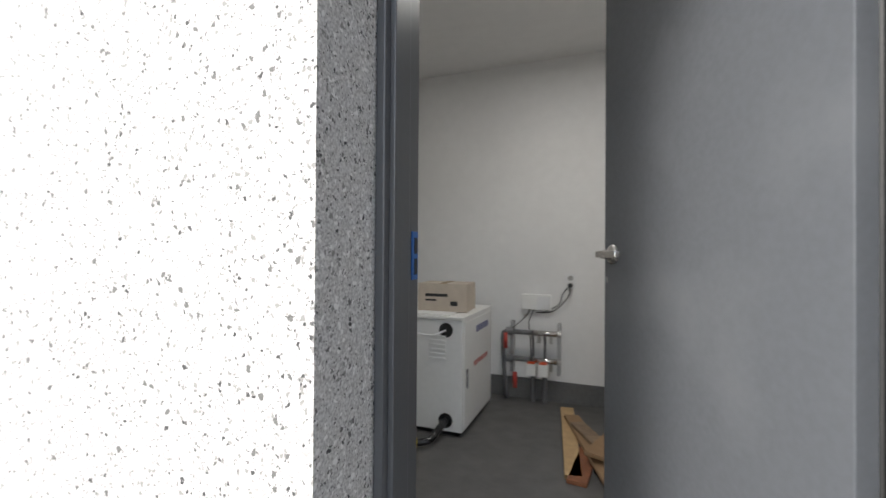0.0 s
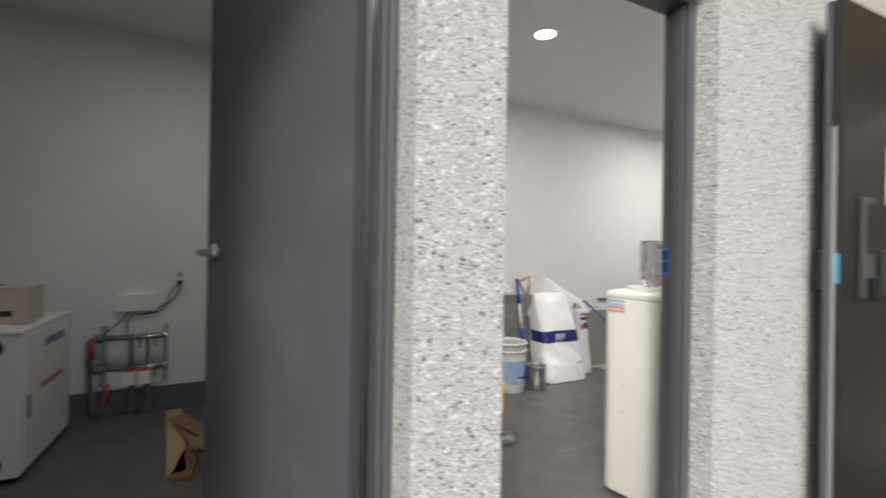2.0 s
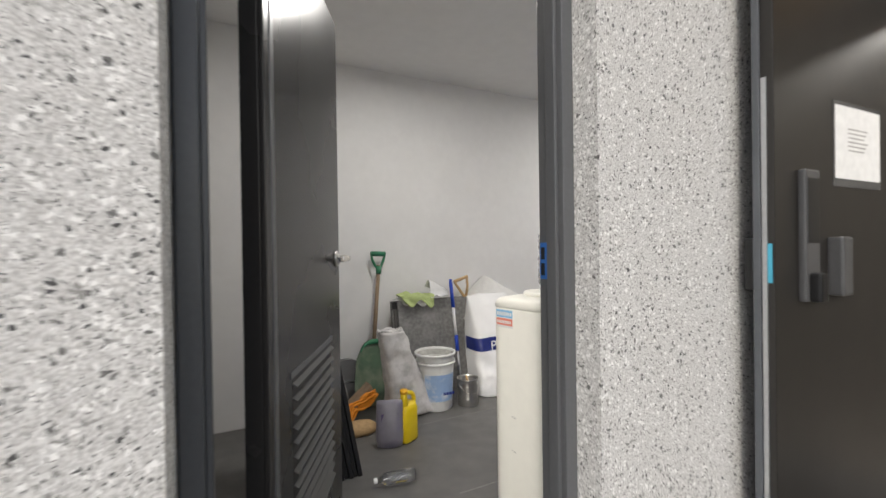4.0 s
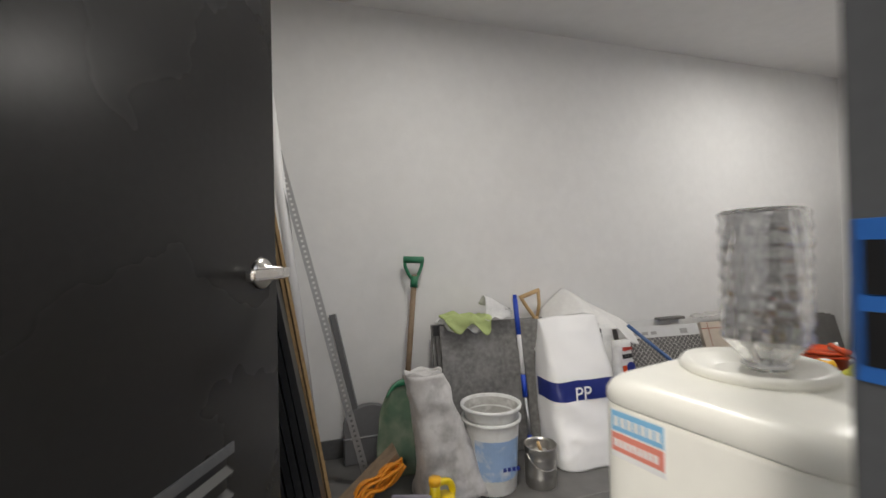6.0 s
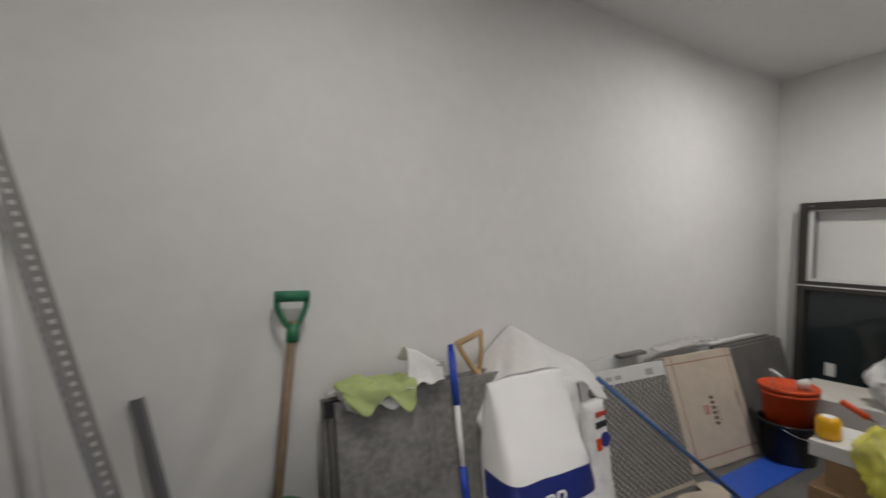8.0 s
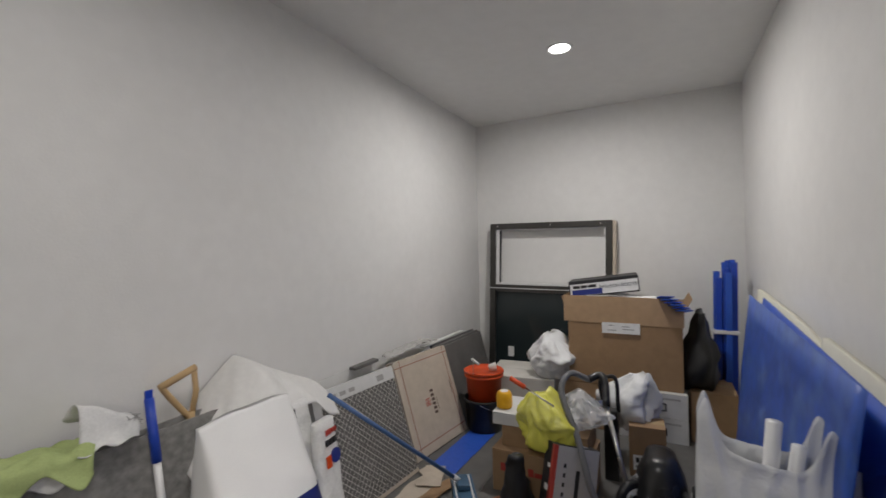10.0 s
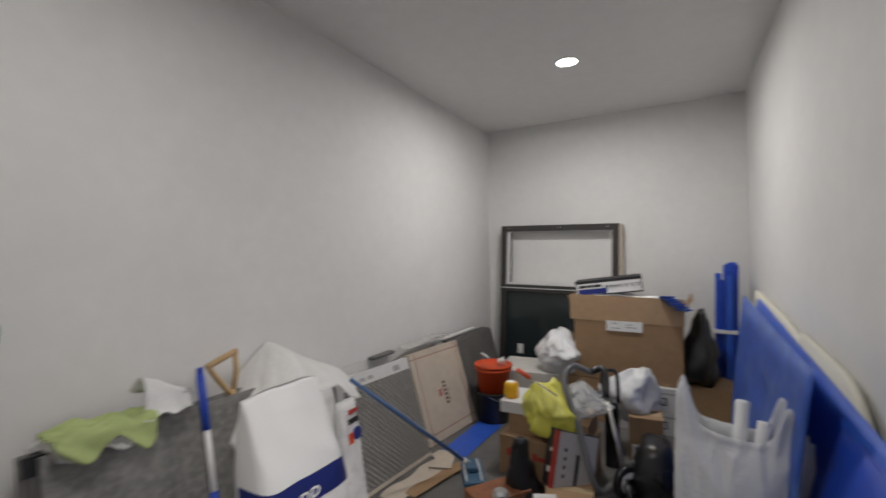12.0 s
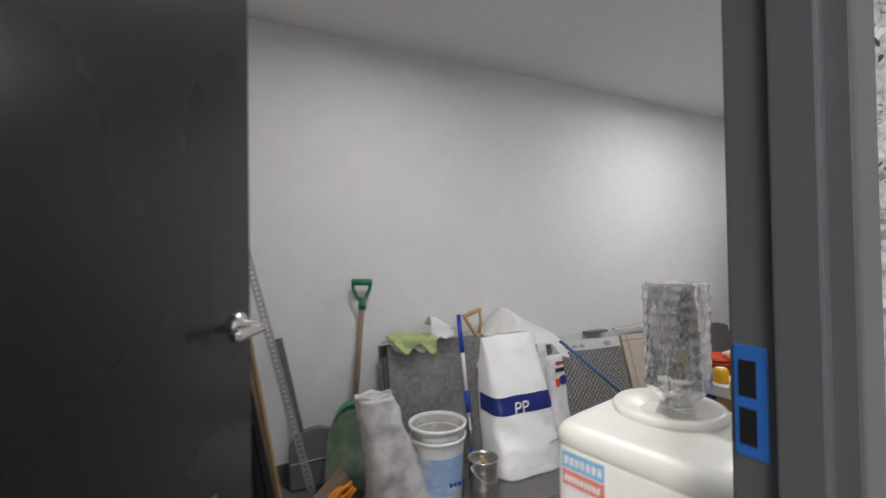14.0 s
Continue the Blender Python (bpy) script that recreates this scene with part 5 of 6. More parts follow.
def black_boot():
    b = thing("work_boot", "black boot standing among cartons", "boot")
    rings = [superring(4.45 - 0.04 * v, 1.46 + 0.0 * v, 0.004 + 0.32 * v, 0.15 - 0.12 * v ** 0.6, 0.12 - 0.09 * v ** 0.6, 22, 2.3) for v in [i / 12 for i in range(13)]]
    part("boot", crumple(loft(rings), 0.018, 0.07, 5), BLACKISH, b, smooth=True)
    fist = thing("grey_fitting", "small grey ribbed fitting on the timber block", "fitting", pose(4.22, 1.50, 0.076))
    part("body", lathe([(0, 0), (0.04, 0), (0.042, 0.01), (0.036, 0.012), (0.042, 0.02), (0.036, 0.024), (0.042, 0.032), (0.03, 0.045), (0, 0.047)], 20), ZINC, fist)


black_boot()


def vacuum():
    v = thing("vacuum_cleaner", "black vacuum cleaner with grey hose and chrome tube", "vacuum cleaner")
    body = crumple(loft([superring(4.78, 0.80, z, rx, ry, 30, 2.6) for z, rx, ry in ((0.03, 0.14, 0.10), (0.06, 0.18, 0.125), (0.14, 0.19, 0.125), (0.20, 0.16, 0.11), (0.26, 0.13, 0.085), (0.30, 0.11, 0.07), (0.31, 0.06, 0.03))]), 0.004, 0.1, 1)
    part("body", body, BLACK_P, v, smooth=True)
    for x, y, turn in ((4.72, 0.64, 0), (4.66, 0.93, -42)):
        w = part("wheel", lathe([(0, -0.02), (0.085, -0.02), (0.095, -0.012), (0.095, 0.012), (0.085, 0.02), (0, 0.02)], 30), BLACK_P, v, "", True, pose(x, y, 0.097, 90, 0, turn))
        part("hub", lathe([(0.03, 0.021), (0.06, 0.023), (0.062, 0.021), (0.03, 0.020)], 26), PVC, w, "white wheel ring", True)
        part("hub", lathe([(0.03, -0.021), (0.06, -0.023), (0.062, -0.021), (0.03, -0.020)], 26), PVC, w, "white wheel ring", True)
    hose = curve_points([(4.86, 1.16, 0.62), (4.80, 1.25, 0.66), (4.70, 1.28, 0.58), (4.60, 1.18, 0.38), (4.52, 1.10, 0.16), (4.58, 1.05, 0.05), (4.70, 0.98, 0.10), (4.70, 0.90, 0.20)], 70)
    part("hose", tube(hose, 0.0165, 12), HOSE, v, "ribbed grey hose", True)
    bm = bmesh.new()
    for p, q in list(zip(hose, hose[1:]))[::1]:
        tube([p.lerp(q, 0.3), p.lerp(q, 0.62)], 0.018, 10, bm)
    part("hose_ribs", bm, HOSE, v)
    part("wand", tube([(4.80, 1.06, 0.50), (4.62, 0.93, 0.10)], 0.013, 14), CHROME, v, "bright chrome tube", True)
    grip = tube(curve_points([(4.86, 1.16, 0.62), (4.90, 1.10, 0.64), (4.86, 1.07, 0.60), (4.80, 1.06, 0.50)], 14), 0.021, 12)
    part("grip", grip, BLACK_P, v, smooth=True)
    part("wand_foot", tube([(4.62, 0.93, 0.10), (4.57, 0.90, 0.012)], 0.022, 14), BLACK_P, v, smooth=True)
    loop = tube(curve_points([(5.02, 1.10, 0.40), (5.02, 1.12, 0.56), (5.02, 1.08, 0.60), (5.02, 1.03, 0.585), (5.02, 1.02, 0.40)], 24), 0.012, 10)
    part("carry_loop", loop, BLACK_P, v, smooth=True)
    part("post", box_bm(4.98, 1.02, 0.0, 5.06, 1.10, 0.41, 0.01), BLACK_P, v)


vacuum()
parts_pile = thing("pipe_fitting", "loose chrome tap fittings heaped in clear bag", "fittings")
bm = bmesh.new()
random.seed(9)
for k in range(12):
    p = Vector((4.80 + random.uniform(-0.05, 0.09), 1.19 + random.uniform(-0.07, 0.07), 0.445 + random.uniform(0, 0.09)))
    d = Vector((random.uniform(-1, 1), random.uniform(-1, 1), random.uniform(-0.4, 0.4))).normalized() * 0.05
    tube([p - d, p + d], 0.010, 10, bm)
part("fittings", bm, CHROME, parts_pile, smooth=True)


def window_sash():
    """Dark window unit leaning on the end wall: clear upper light, dark fixed lower light."""
    w = thing("window_unit", "dark aluminium window unit leaning unfitted on the wall", "window frame", pose(6.40, 2.385, 0, -2.8, 0.9, -90))
    W, Hh, f = 1.18, 1.64, 0.058
    mid = 0.985
    for x0, z0, x1, z1 in ((0, 0, f, Hh), (W - f, 0, W, Hh), (f, Hh - f, W - f, Hh), (f, mid - 0.035, W - f, mid + 0.035), (f, 0, W - f, f)):
        part("frame", box_bm(x0, -0.04, z0, x1, 0.06, z1, 0.003), DARK_ALU, w)
    for x0, z0, x1, z1 in ((f, mid + 0.035, f + 0.035, Hh - f), (W - f - 0.012, mid + 0.035, W - f, Hh - f), (f + 0.035, Hh - f - 0.010, W - f - 0.012, Hh - f), (f + 0.035, mid + 0.035, W - f - 0.012, mid + 0.055)):
        part("bead", box_bm(x0, -0.02, z0, x1, 0.055, z1, 0.002), PVC, w, "white inner bead")
    part("gasket", box_bm(f + 0.035, -0.01, mid + 0.055, f + 0.040, 0.03, Hh - f - 0.01), BLACKISH, w)
    part("gasket", box_bm(0, -0.042, mid - 0.004, W, -0.0405, mid + 0.004), PVC, w)
    part("pane", box_bm(f, 0.0, f, W - f, 0.02, mid - 0.035), DARK_GLASS, w, "dark glass pane")
    for x in (0.08, 0.62, 1.08):
        part("screw", lathe([(0, 0), (0.006, 0), (0.005, 0.002), (0, 0.002)], 10), CHROME, w, m=pose(x, -0.0405, Hh - 0.028, 90))
    part("sticker", box_bm(0.19, -0.0015, 0.30, 0.25, 0.0, 0.40), PAPER, w, "small white sticker")
    part("edge_board", box_bm(W + 0.002, -0.03, 0.0, W + 0.03, 0.07, Hh - 0.005, 0.002), KRAFT_PALE, w)


window_sash()
bb = thing("blue_profiles", "tall strapped bundle of blue plastic profiles in the corner", "plastic profiles", pose(6.12, 0.30, 0, 1.0, 2, 0), "blue plastic profiles")
for i, (dx, dy, h) in enumerate(((0, 0, 1.24), (0.04, 0.01, 1.26), (0.0, 0.05, 1.19), (0.05, 0.055, 1.24), (0.085, 0.03, 1.255), (-0.035, 0.04, 1.16), (0.0, 0.10, 1.12), (0.045, 0.11, 1.17))):
    part("profile", box_bm(dx, dy, 0.002, dx + 0.034, dy + 0.042, h, 0.003), BLUE_BOARD if i % 2 else BLUE_P, bb)
part("strap", box_bm(-0.04, -0.004, 0.70, 0.125, 0.157, 0.725, 0.002), PVC, bb, "pale strapping tape")


def leaning_sheet(name, label, mat, x0, x1, y_foot, y_head, h0, h1, thick, bow, category="plastic sheet", rounded=0.0):
    """A tall flexible board standing on its long edge and leaning back on the door wall."""
    s = thing(name, label, category)

    def place(u, v):
        h = h0 + (h1 - h0) * u - rounded * max(0.0, (u - 0.6) / 0.4) ** 2.5
        x = x0 + (x1 - x0) * u
        y = y_foot + (y_head - y_foot) * v + bow * math.sin(math.pi * v) * (0.5 + 0.5 * math.sin(2.5 * u + 0.5))
        return Vector((x, max(y, INNER + 0.014), 0.004 + h * v))

    part("board", sheet(24, 10, place, thick), mat, s, smooth=True)


leaning_sheet("foam_board", "cream foam board leaning on the wall behind blue sheets", CREAM_FOAM, 5.75, 4.42, 0.30, 0.225, 1.075, 1.00, 0.025, 0.0, "foam board", 0.05)
leaning_sheet("foam_board", "second cream foam board with rounded end leaning on the wall", CREAM_FOAM, 4.44, 3.62, 0.30, 0.225, 1.01, 0.96, 0.025, 0.0, "foam board", 0.22)
leaning_sheet("corrugated_sheet", "bright blue corrugated plastic sheet leaning on the wall", BLUE_BOARD, 5.40, 3.05, 0.42, 0.25, 1.055, 0.885, 0.006, 0.03)
leaning_sheet("corrugated_sheet", "scuffed pale blue plastic sheet leaning in front", BLUE_FROST, 5.20, 3.64, 0.43, 0.345, 1.09, 1.03, 0.004, 0.02)
for k in range(3):
    leaning_sheet("corrugated_sheet", "blue corrugated plastic sheet in the leaning stack", BLUE_P, 4.05 - 0.35 * k, 2.95 - 0.12 * k, 0.435 + 0.012 * k, 0.262 + 0.010 * k, 0.885 - 0.012 * k, 0.87, 0.005, 0.03)


def carrier_bag():
    """An upright carrier bag: front and back panels whose top edge rises into two pulled-up handles."""
    b = thing("carrier_bag", "white carrier bag with two handles, holding foam rolls", "carrier bag")
    y_left, y_right, z0 = 0.675, 0.315, 0.262

    def top_edge(u):
        sag = 0.815 - 0.025 * math.sin(math.pi * u) - 0.03 * u
        return sag + 0.125 * math.exp(-((u - 0.06) / 0.075) ** 2) + 0.115 * math.exp(-((u - 0.83) / 0.09) ** 2)

    def panel(x_mid, out):
        def place(u, v):
            wide = 1 + 0.05 * math.sin(math.pi * min(1, v * 1.1))
            y = 0.50 + ((y_left - (y_left - y_right) * u) - 0.50) * wide
            z = z0 + (top_edge(u) - z0) * v
            low = max(0.0, 1 - (z - z0) / 0.48)
            swell = 0.10 * math.sin(math.pi * u) ** 0.6 * (0.35 + 0.65 * low ** 0.5)
            crease = 0.022 * (abs(noise.noise(Vector((u * 3.0 + 2 * v, v * 2.2, out * 3)))) + 0.5 * abs(noise.noise(Vector((u * 8 - 3 * v, v * 4, out)))) - 0.25)
            return Vector((x_mid + out * (0.02 + swell) + crease, y, z))
        return place

    part("front_panel", sheet(72, 30, panel(3.80, -1), 0.0012), FILM_WHITE, b, smooth=True)
    part("back_panel", sheet(72, 30, panel(3.82, 1), 0.0012), FILM_WHITE, b, smooth=True)
    roll = thing("foam_roll", "white foam roll sticking out of the carrier bag", "foam roll", group="foam rolls")
    part("roll", tube([(3.84, 0.53, 0.32), (3.82, 0.485, 0.875)], 0.020, 14), PVC, roll, smooth=True)
    roll = thing("foam_roll", "white foam roll sticking out of the carrier bag", "foam roll", group="foam rolls")
    part("roll", tube([(3.84, 0.49, 0.32), (3.82, 0.43, 0.815)], 0.018, 14), PVC, roll, smooth=True)
    st = carton("carton", "brown carton under the white carrier bag", 3.66, 3.96, 0.53, 0.74, 0.0, 0.258, KRAFT, 0, "cartons at the far end")


carrier_bag()

# ---- store room: by the door ----


def water_cooler():
    c = thing("water_cooler", "cream floor-standing water cooler with small sticker", "water cooler", pose(2.345, 0.522, 0, 0, 0, 12))
    w = 0.31
    part("body", loft([superring(w / 2, -w / 2, z, r, r, 64, 9) for z, r in ((0.015, 0.150), (0.022, 0.155), (0.955, 0.155), (0.962, 0.1525))]), CREAM, c, smooth=True)
    part("foot", box_bm(0.03, 0.03 - w, 0.0, w - 0.03, -0.03, 0.015), GREY_P, c)
    rr = [superring(w / 2, -w / 2, z, r, r, 64, p) for z, r, p in ((0.9625, 0.1535, 9), (0.967, 0.1565, 9), (0.982, 0.1560, 9), (0.992, 0.152, 8.5), (0.999, 0.144, 8), (1.002, 0.132, 7), (1.003, 0.115, 5))]
    part("top", loft(rr), CREAM, c, "cream moulded top with raised rim", True)
    part("bottle_collar", lathe([(0.05, 1.000), (0.098, 1.000), (0.102, 1.010), (0.096, 1.018), (0.078, 1.014), (0.052, 1.003)], 44), CREAM, c, "cream bottle collar", True, pose(0.205, -0.125, 0))
    st = part("sticker", box_bm(-0.0012, -0.112, 0.888, -0.0002, -0.026, 0.958), PAPER, c, "blue and red sticker")
    part("print", box_bm(-0.0018, -0.110, 0.927, -0.0012, -0.028, 0.956), flat("sky_print", (0.22, 0.50, 0.74), 0.4), st)
    part("print", box_bm(-0.0018, -0.110, 0.897, -0.0012, -0.028, 0.924), flat("coral_print", (0.74, 0.25, 0.19), 0.4), st)
    part("print", bars_bm([(0.004 + 0.011 * i, 0.046, 0.008, 0.014) for i in range(7)] + [(0.004 + 0.008 * i, 0.016, 0.006, 0.011) for i in range(9)]), PAPER, st, m=pose(-0.0019, -0.028, 0.888, 90, 0, -90))
    for z in (0.55, 0.42):
        part("scuff", bars_bm([(0, 0, 0.02, 0.002)]), GREY_INK, c, m=pose(-0.0003, -0.10, z, 90, 8, -90))
    bottle = thing("water_bottle", "empty clear crinkled plastic bottle upside down on the cooler", "bottle", pose(2.595, 0.44, 1.004) @ Matrix.Diagonal((0.95, 0.95, 1, 1)))
    n = 40
    prof = [(0.026, 0.0), (0.03, 0.012), (0.052, 0.036)] + [(0.060 + 0.0012 * math.sin(i * 1.25), 0.045 + 0.19 * i / n) for i in range(n + 1)] + [(0.060, 0.242), (0.052, 0.247), (0.02, 0.243), (0, 0.242)]
    bm = lathe(prof, 72)
    for v in bm.verts:
        a = math.atan2(v.co.y, v.co.x)
        wave = abs(noise.noise(Vector((math.cos(a) * 3.2, math.sin(a) * 3.2, v.co.z * 9)))) + 0.6 * abs(noise.noise(Vector((math.cos(a) * 7, math.sin(a) * 7, v.co.z * 26))))
        k = 1 + 0.20 * (0.3 - wave)
        v.co.x *= k
        v.co.y *= k
    bmesh.ops.solidify(bm, geom=bm.faces[:], thickness=0.0006)
    part("shell", bm, BOTTLE, bottle, "thin clear crinkled shell", True)
    part("neck_ring", lathe([(0.027, 0.006), (0.034, 0.006), (0.034, 0.011), (0.027, 0.011)], 30), PVC, bottle, "white neck ring", True)


water_cooler()


def jug_yellow():
    j = thing("plastic_jug", "yellow plastic jug with moulded handle on the floor", "jug", pose(2.40, 1.56, 0, 0, 0, 28))
    rings = [superring(0, 0, z, rx, ry, 26, 3.6) for z, rx, ry in ((0.002, 0.062, 0.036), (0.012, 0.068, 0.042), (0.20, 0.066, 0.040), (0.24, 0.05, 0.032))]
    part("body", loft(rings), YELLOW, j, smooth=True)
    part("handle", tube(curve_points([(0.052, 0, 0.19), (0.060, 0, 0.25), (0.035, 0, 0.285), (-0.02, 0, 0.295), (-0.035, 0, 0.25)], 20), 0.014, 12), YELLOW, j, smooth=True)
    part("neck", lathe([(0.0, 0.23), (0.032, 0.23), (0.021, 0.275), (0.021, 0.31), (0, 0.31)], 20), YELLOW, j, smooth=True, m=pose(-0.035, 0, 0))
    part("cap", lathe([(0, 0.30), (0.024, 0.30), (0.024, 0.325), (0, 0.327)], 20), YELLOW_DEEP, j, "yellow screw cap", True, pose(-0.035, 0, 0))


jug_yellow()
pouch = thing("refill_pouch", "purple and grey plastic refill pouch standing upright", "pouch", pose(2.275, 1.545, 0, 0, 0, -20))
rr = [superring(0, 0, z, rx, ry, 26, 2.4) for z, rx, ry in ((0.002, 0.075, 0.040), (0.05, 0.082, 0.045), (0.16, 0.080, 0.030), (0.25, 0.078, 0.012), (0.275, 0.076, 0.003))]
part("pouch", crumple(loft(rr), 0.005, 0.05, 3), PURPLE, pouch, smooth=True)
part("print", bars_bm([(-0.05, 0.15, 0.1, 0.05), (-0.05, 0.12, 0.05, 0.012)], 0.001), material("violet_print", (0.06, 0.04, 0.12), 0.3), pouch, m=pose(0, -0.040, 0.0, 84))
pb = thing("plastic_bottle", "small clear plastic bottle lying on the floor", "bottle", pose(2.05, 1.15, 0.034, 0, 90, -8))
bm = lathe([(0, 0.0), (0.011, 0.0), (0.011, 0.02), (0.014, 0.03), (0.031, 0.055), (0.031, 0.09), (0.029, 0.094), (0.031, 0.10), (0.029, 0.13), (0.031, 0.135), (0.031, 0.20), (0.024, 0.21), (0, 0.208)], 26)
bmesh.ops.solidify(bm, geom=bm.faces[:], thickness=0.0008)
part("shell", bm, GLASS, pb, smooth=True)
part("cap", lathe([(0, -0.004), (0.0135, -0.004), (0.0135, 0.012), (0, 0.012)], 18), PVC, pb, "white cap")


def rope_coil():
    r = thing("rope", "coil of orange rope dropped over a timber offcut", "rope")
    random.seed(12)
    for k in range(15):
        o = 0.012 * k
        part("strand", tube(curve_points([(2.06 + 0.3 * o, 1.93 - o * 0.5, 0.02 + 0.1 * o), (2.14 + random.uniform(-0.02, 0.02), 1.96 - o * 0.4, 0.09 + 0.05 * math.sin(k)), (2.24 + random.uniform(-0.02, 0.03), 1.99 - o * 0.3, 0.14 + 0.04 * math.cos(k * 1.7)), (2.33 + random.uniform(-0.02, 0.02), 2.02 - o * 0.4, 0.16 + 0.012 * (k % 4))], 18), 0.007, 7), ORANGE, r, smooth=True)
    w = thing("timber_offcut", "grey timber offcut lying under orange rope", "timber")
    part("offcut", slab_between((2.02, 1.86, 0.03), (2.33, 2.03, 0.19), (2.02, 1.98, 0.03), 0.03), WOOD_OLD, w)
    t = thing("cloth_bag", "tan cloth bundle lying on the floor", "cloth")
    part("cloth", crumple(loft([superring(2.16, 1.80, z, rx, ry, 26, 2.3) for z, rx, ry in ((0.002, 0.10, 0.07), (0.03, 0.12, 0.085), (0.06, 0.09, 0.06), (0.075, 0.03, 0.02))]), 0.014, 0.05, 2), TAN, t, smooth=True)


rope_coil()

# ---- boiler room ----


def boiler():
    b = thing("boiler", "white enamelled floor-standing boiler cabinet", "boiler")
    x0, x1, y0, y1 = -0.88, -0.265, 1.74, 2.42
    part("cabinet", box_bm(x0, y0, 0.03, x1, y1, 0.735, 0.008), WHITEMETAL, b)
    part("plinth", box_bm(x0 + 0.03, y0 + 0.03, 0.0, x1 - 0.03, y1 - 0.03, 0.03), BLACKISH, b)
    part("lid", box_bm(x0 - 0.006, y0 - 0.006, 0.736, x1 + 0.006, y1 + 0.006, 0.755, 0.004), WHITEMETAL, b)
    part("door_panel", box_bm(x1 + 0.0005, y0 + 0.02, 0.05, x1 + 0.008, y1 - 0.02, 0.72, 0.003), WHITEMETAL, b)
    part("pull", box_bm(x1 + 0.009, y0 + 0.05, 0.30, x1 + 0.016, y0 + 0.075, 0.42, 0.002), GREY_P, b, "grey recessed pull")
    part("emblem", bars_bm([(0.05 * i, 0.0, 0.036, 0.045) for i in range(6)]), BLUE_INK, b, "blue printed emblem", m=pose(x1 + 0.0083, y0 + 0.27, 0.62, 90, 0, 90))
    part("emblem", bars_bm([(0.042 * i, 0.0, 0.03, 0.034) for i in range(8)]), RED_INK, b, "red printed emblem", m=pose(x1 + 0.0083, y0 + 0.22, 0.40, 90, 0, 90))
    for i in range(6):
        part("vent_slot", box_bm(x1 - 0.22, y0 - 0.010, 0.48 + 0.028 * i, x1 - 0.11, y0 - 0.0005, 0.495 + 0.028 * i, 0.003), WHITEMETAL, b)
    for z in (0.67, 0.10):
        port = part("pipe_port", lathe([(0, 0), (0.038, 0), (0.038, 0.004), (0.046, 0.005), (0.046, 0.0)], 24), BLACKISH, b, "black round port", m=pose(x1 - 0.11, y0 - 0.0005, z, 90))
    part("hose", tube(curve_points([(x1 - 0.11, y0 - 0.01, 0.10), (x1 - 0.11, y0 - 0.10, 0.09), (x1 - 0.14, y0 - 0.2, 0.05), (x1 - 0.25, y0 - 0.26, 0.04)], 20), 0.022, 12), BLACK_P, b, smooth=True)
    part("lead", tube(curve_points([(x1 - 0.11, y0 - 0.006, 0.67), (x1 - 0.2, y0 - 0.05, 0.64), (x1 - 0.4, y0 - 0.06, 0.66)], 14), 0.006, 8), PVC, b)
    part("hose_sleeve", tube([(x1 - 0.20, y0 - 0.235, 0.042), (x1 - 0.30, y0 - 0.28, 0.040)], 0.03, 14), YELLOW, b, "yellow hose sleeve", True)
    c = carton("carton", "small brown carton standing on the boiler", -0.66, -0.31, 1.92, 2.17, 0.76, 0.95, KRAFT_PALE, 4)
    part("print", bars_bm([(-0.12, 0.10, 0.16, 0.02), (-0.12, 0.07, 0.08, 0.012), (0.06, 0.04, 0.05, 0.03)]), INK, c, m=pose(0, -0.1262, 0, 90))
    m = thing("manual", "white booklet lying on the boiler", "booklet")
    part("pages", box_bm(-0.62, 1.77, 0.756, -0.36, 1.90, 0.764, 0.001), PAPER, m)


boiler()


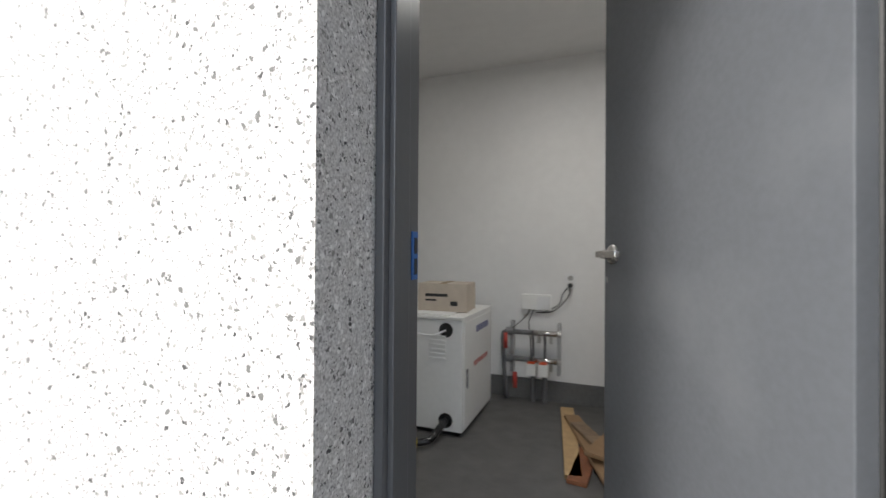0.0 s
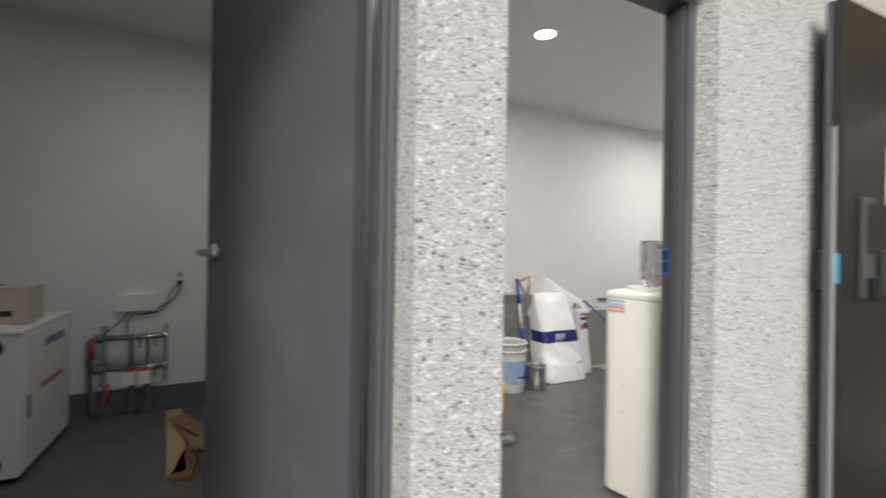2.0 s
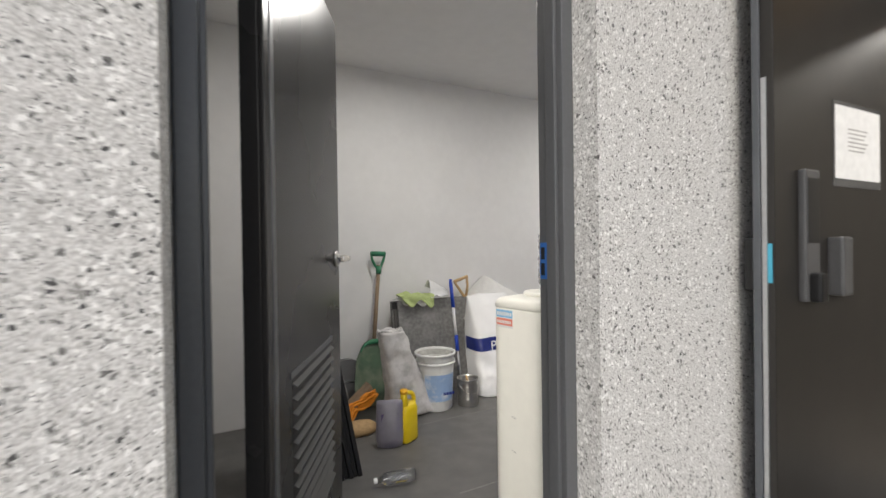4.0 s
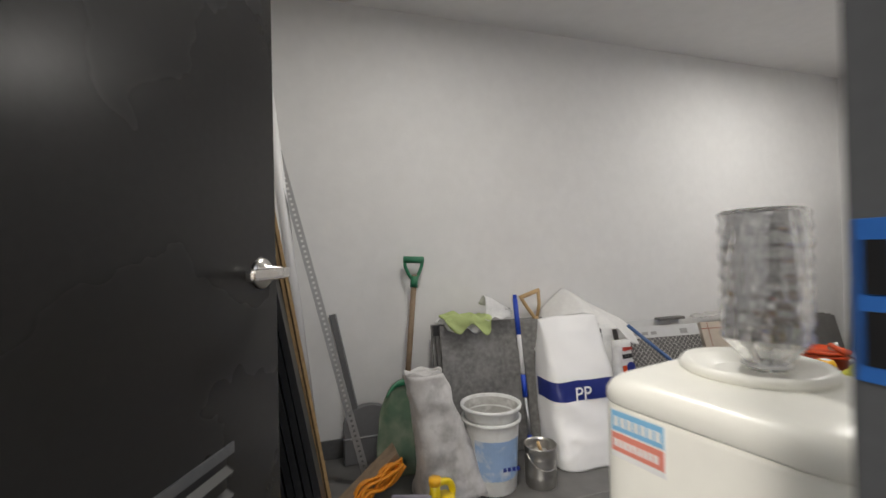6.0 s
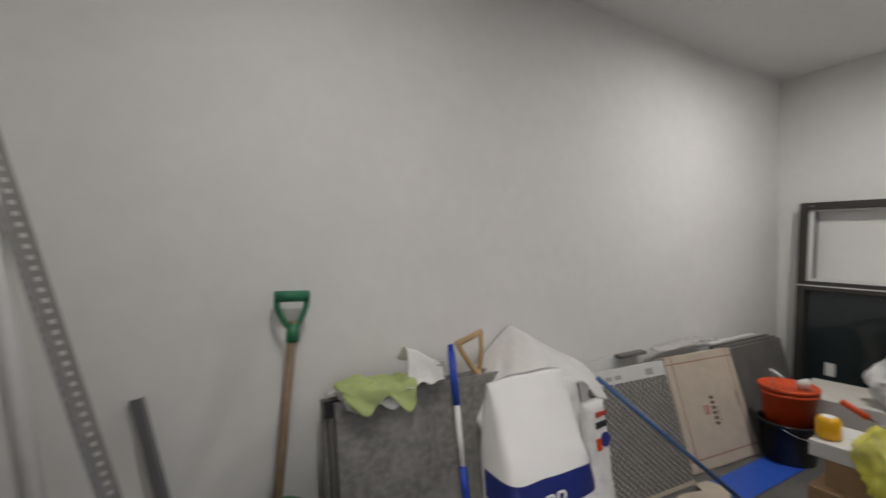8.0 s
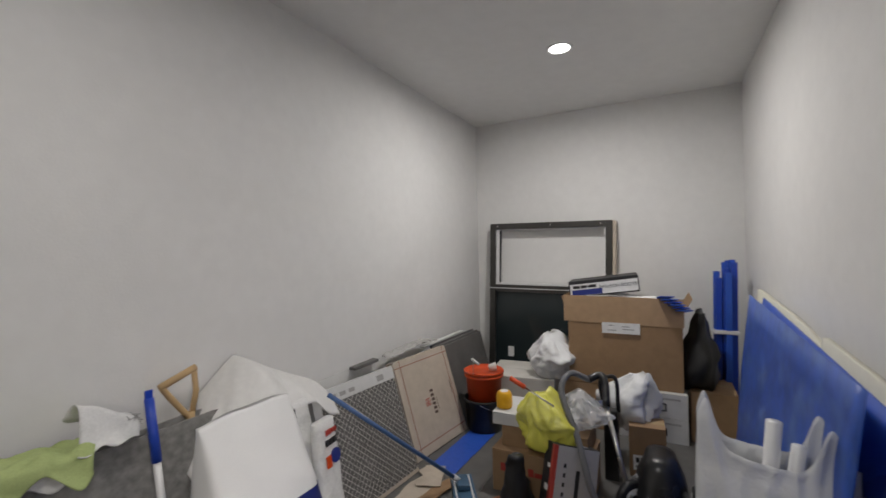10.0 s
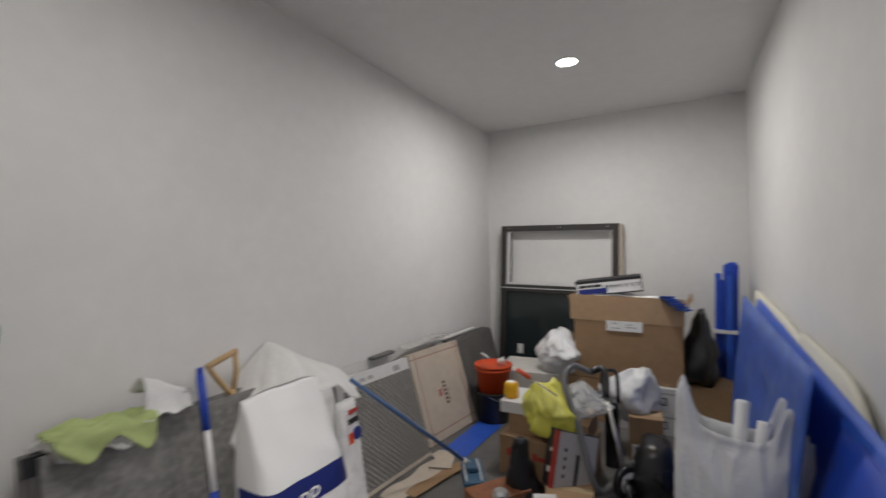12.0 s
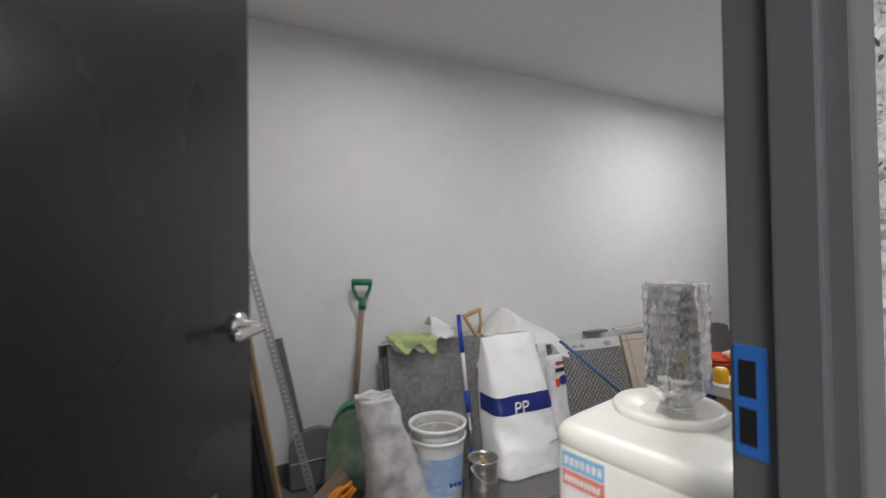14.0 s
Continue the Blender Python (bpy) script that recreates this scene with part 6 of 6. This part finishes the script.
def manifold():
    m = thing("heating_manifold", "wall-hung steel heating manifold with valves", "heating manifold")
    for z in (0.545, 0.335):
        part("header", tube([(0.045, 2.54, z), (0.235, 2.54, z)], 0.021, 18), CHROME, m, "polished steel header pipe", True)
        part("header_sleeve", tube([(-0.12, 2.54, z), (0.046, 2.54, z)], 0.019, 16), GREY_P, m, "dull grey pipe sleeve", True)
        part("end_cap", tube([(0.228, 2.54, z), (0.25, 2.54, z)], 0.026, 12), TIN, m)
        part("valve", tube([(-0.17, 2.54, z), (-0.115, 2.54, z)], 0.03, 14), GREY_P, m)
        for i in range(2):
            x = 0.035 + 0.09 * i
            part("branch", tube([(x, 2.55, z - 0.02), (x, 2.575, z - 0.06), (x, 2.58, 0.005)], 0.020 if z < 0.4 else 0.010, 12), HOSE, m)
            part("knob", tube([(x + 0.05, 2.54, z - 0.075), (x + 0.05, 2.54, z - 0.02)], 0.012, 12), TIN, m)
    for x in (-0.145, 0.215):
        part("bracket", box_bm(x, 2.575, 0.22, x + 0.025, 2.645, 0.62, 0.002), ZINC, m)
    for x in (-0.005, 0.085):
        part("actuator", box_bm(x, 2.48, 0.225, x + 0.075, 2.54, 0.315, 0.006), WHITEMETAL, m, "white valve motor with orange top")
        part("actuator_cap", box_bm(x + 0.01, 2.49, 0.316, x + 0.065, 2.53, 0.328, 0.003), ORANGE_P, m)
    for x, z in ((-0.165, 0.42), (-0.09, 0.12)):
        part("lever", tube([(x, 2.50, z), (x, 2.49, z + 0.12)], 0.016, 10), RED_INK, m, "red valve lever", True)
    part("supply_pipe", tube(curve_points([(-0.17, 2.54, 0.545), (-0.2, 2.55, 0.5), (-0.19, 2.56, 0.25), (-0.17, 2.57, 0.01)], 16), 0.016, 10), GREY_P, m, smooth=True)
    c = thing("control_box", "white plastic heating control box on the wall", "control box")
    part("case", box_bm(-0.065, 2.60, 0.715, 0.165, 2.65, 0.835, 0.006), WHITEMETAL, c)
    part("cover", box_bm(0.06, 2.597, 0.73, 0.155, 2.60, 0.82, 0.001), PVC, c)
    s = thing("wall_socket", "white double wall socket with plug", "wall socket")
    part("plate", box_bm(0.265, 2.640, 0.885, 0.35, 2.65, 1.005, 0.003), PVC, s)
    for z in (0.915, 0.97):
        part("outlet", lathe([(0, 0), (0.02, 0), (0.02, 0.003), (0, 0.003)], 18), GREY_INK, s, m=pose(0.308, 2.6395, z, 90))
    part("plug", lathe([(0, 0), (0.019, 0), (0.017, 0.03), (0.008, 0.04), (0, 0.04)], 18), BLACK_P, s, m=pose(0.308, 2.637, 0.915, 90))
    for k, pts in enumerate((((0.308, 2.60, 0.915), (0.30, 2.60, 0.84), (0.24, 2.62, 0.76), (0.16, 2.635, 0.70), (0.05, 2.635, 0.69)), ((0.30, 2.61, 0.91), (0.25, 2.63, 0.84), (0.22, 2.635, 0.76), (0.1, 2.635, 0.69)), ((0.0, 2.635, 0.715), (-0.03, 2.60, 0.66), (-0.09, 2.57, 0.6), (-0.12, 2.55, 0.57)), ((0.03, 2.635, 0.715), (0.0, 2.58, 0.62), (0.02, 2.53, 0.50), (0.03, 2.51, 0.33)))):
        w = thing("cable", "thin dark cable on the wall", "cable", group="control cables")
        part("lead", tube(curve_points(pts, 20), 0.004, 6), BLACK_P, w)


manifold()
for i, (x, y, z, l, w, h, rz, mm) in enumerate(((0.36, 2.0, 0.0, 1.0, 0.09, 0.022, 97, WOOD), (0.48, 1.88, 0.024, 0.85, 0.10, 0.024, 108, KRAFT), (0.56, 1.80, 0.05, 0.7, 0.09, 0.022, 118, WOOD_OLD), (0.46, 1.66, 0.0, 0.42, 0.10, 0.022, 84, WOOD_RED), (0.62, 1.9, 0.075, 0.6, 0.12, 0.025, 70, KRAFT))):
    p = thing("floorboard", "loose brown timber board lying on the floor", "timber board", pose(x, y, z, 0, 0, rz), "loose boards")
    part("board", box_bm(-l / 2, -w / 2, 0.001, l / 2, w / 2, h, 0.002), mm, p)
for i in range(5):
    carton("carton", "brown carton in a stack by the wall", 0.60 + 0.02 * (i % 2), 0.98, 2.18 + 0.015 * (i % 3), 2.5, 0.11 * i, 0.11 * i + 0.108, KRAFT, 2 * (i % 2), "cartons in the boiler room")
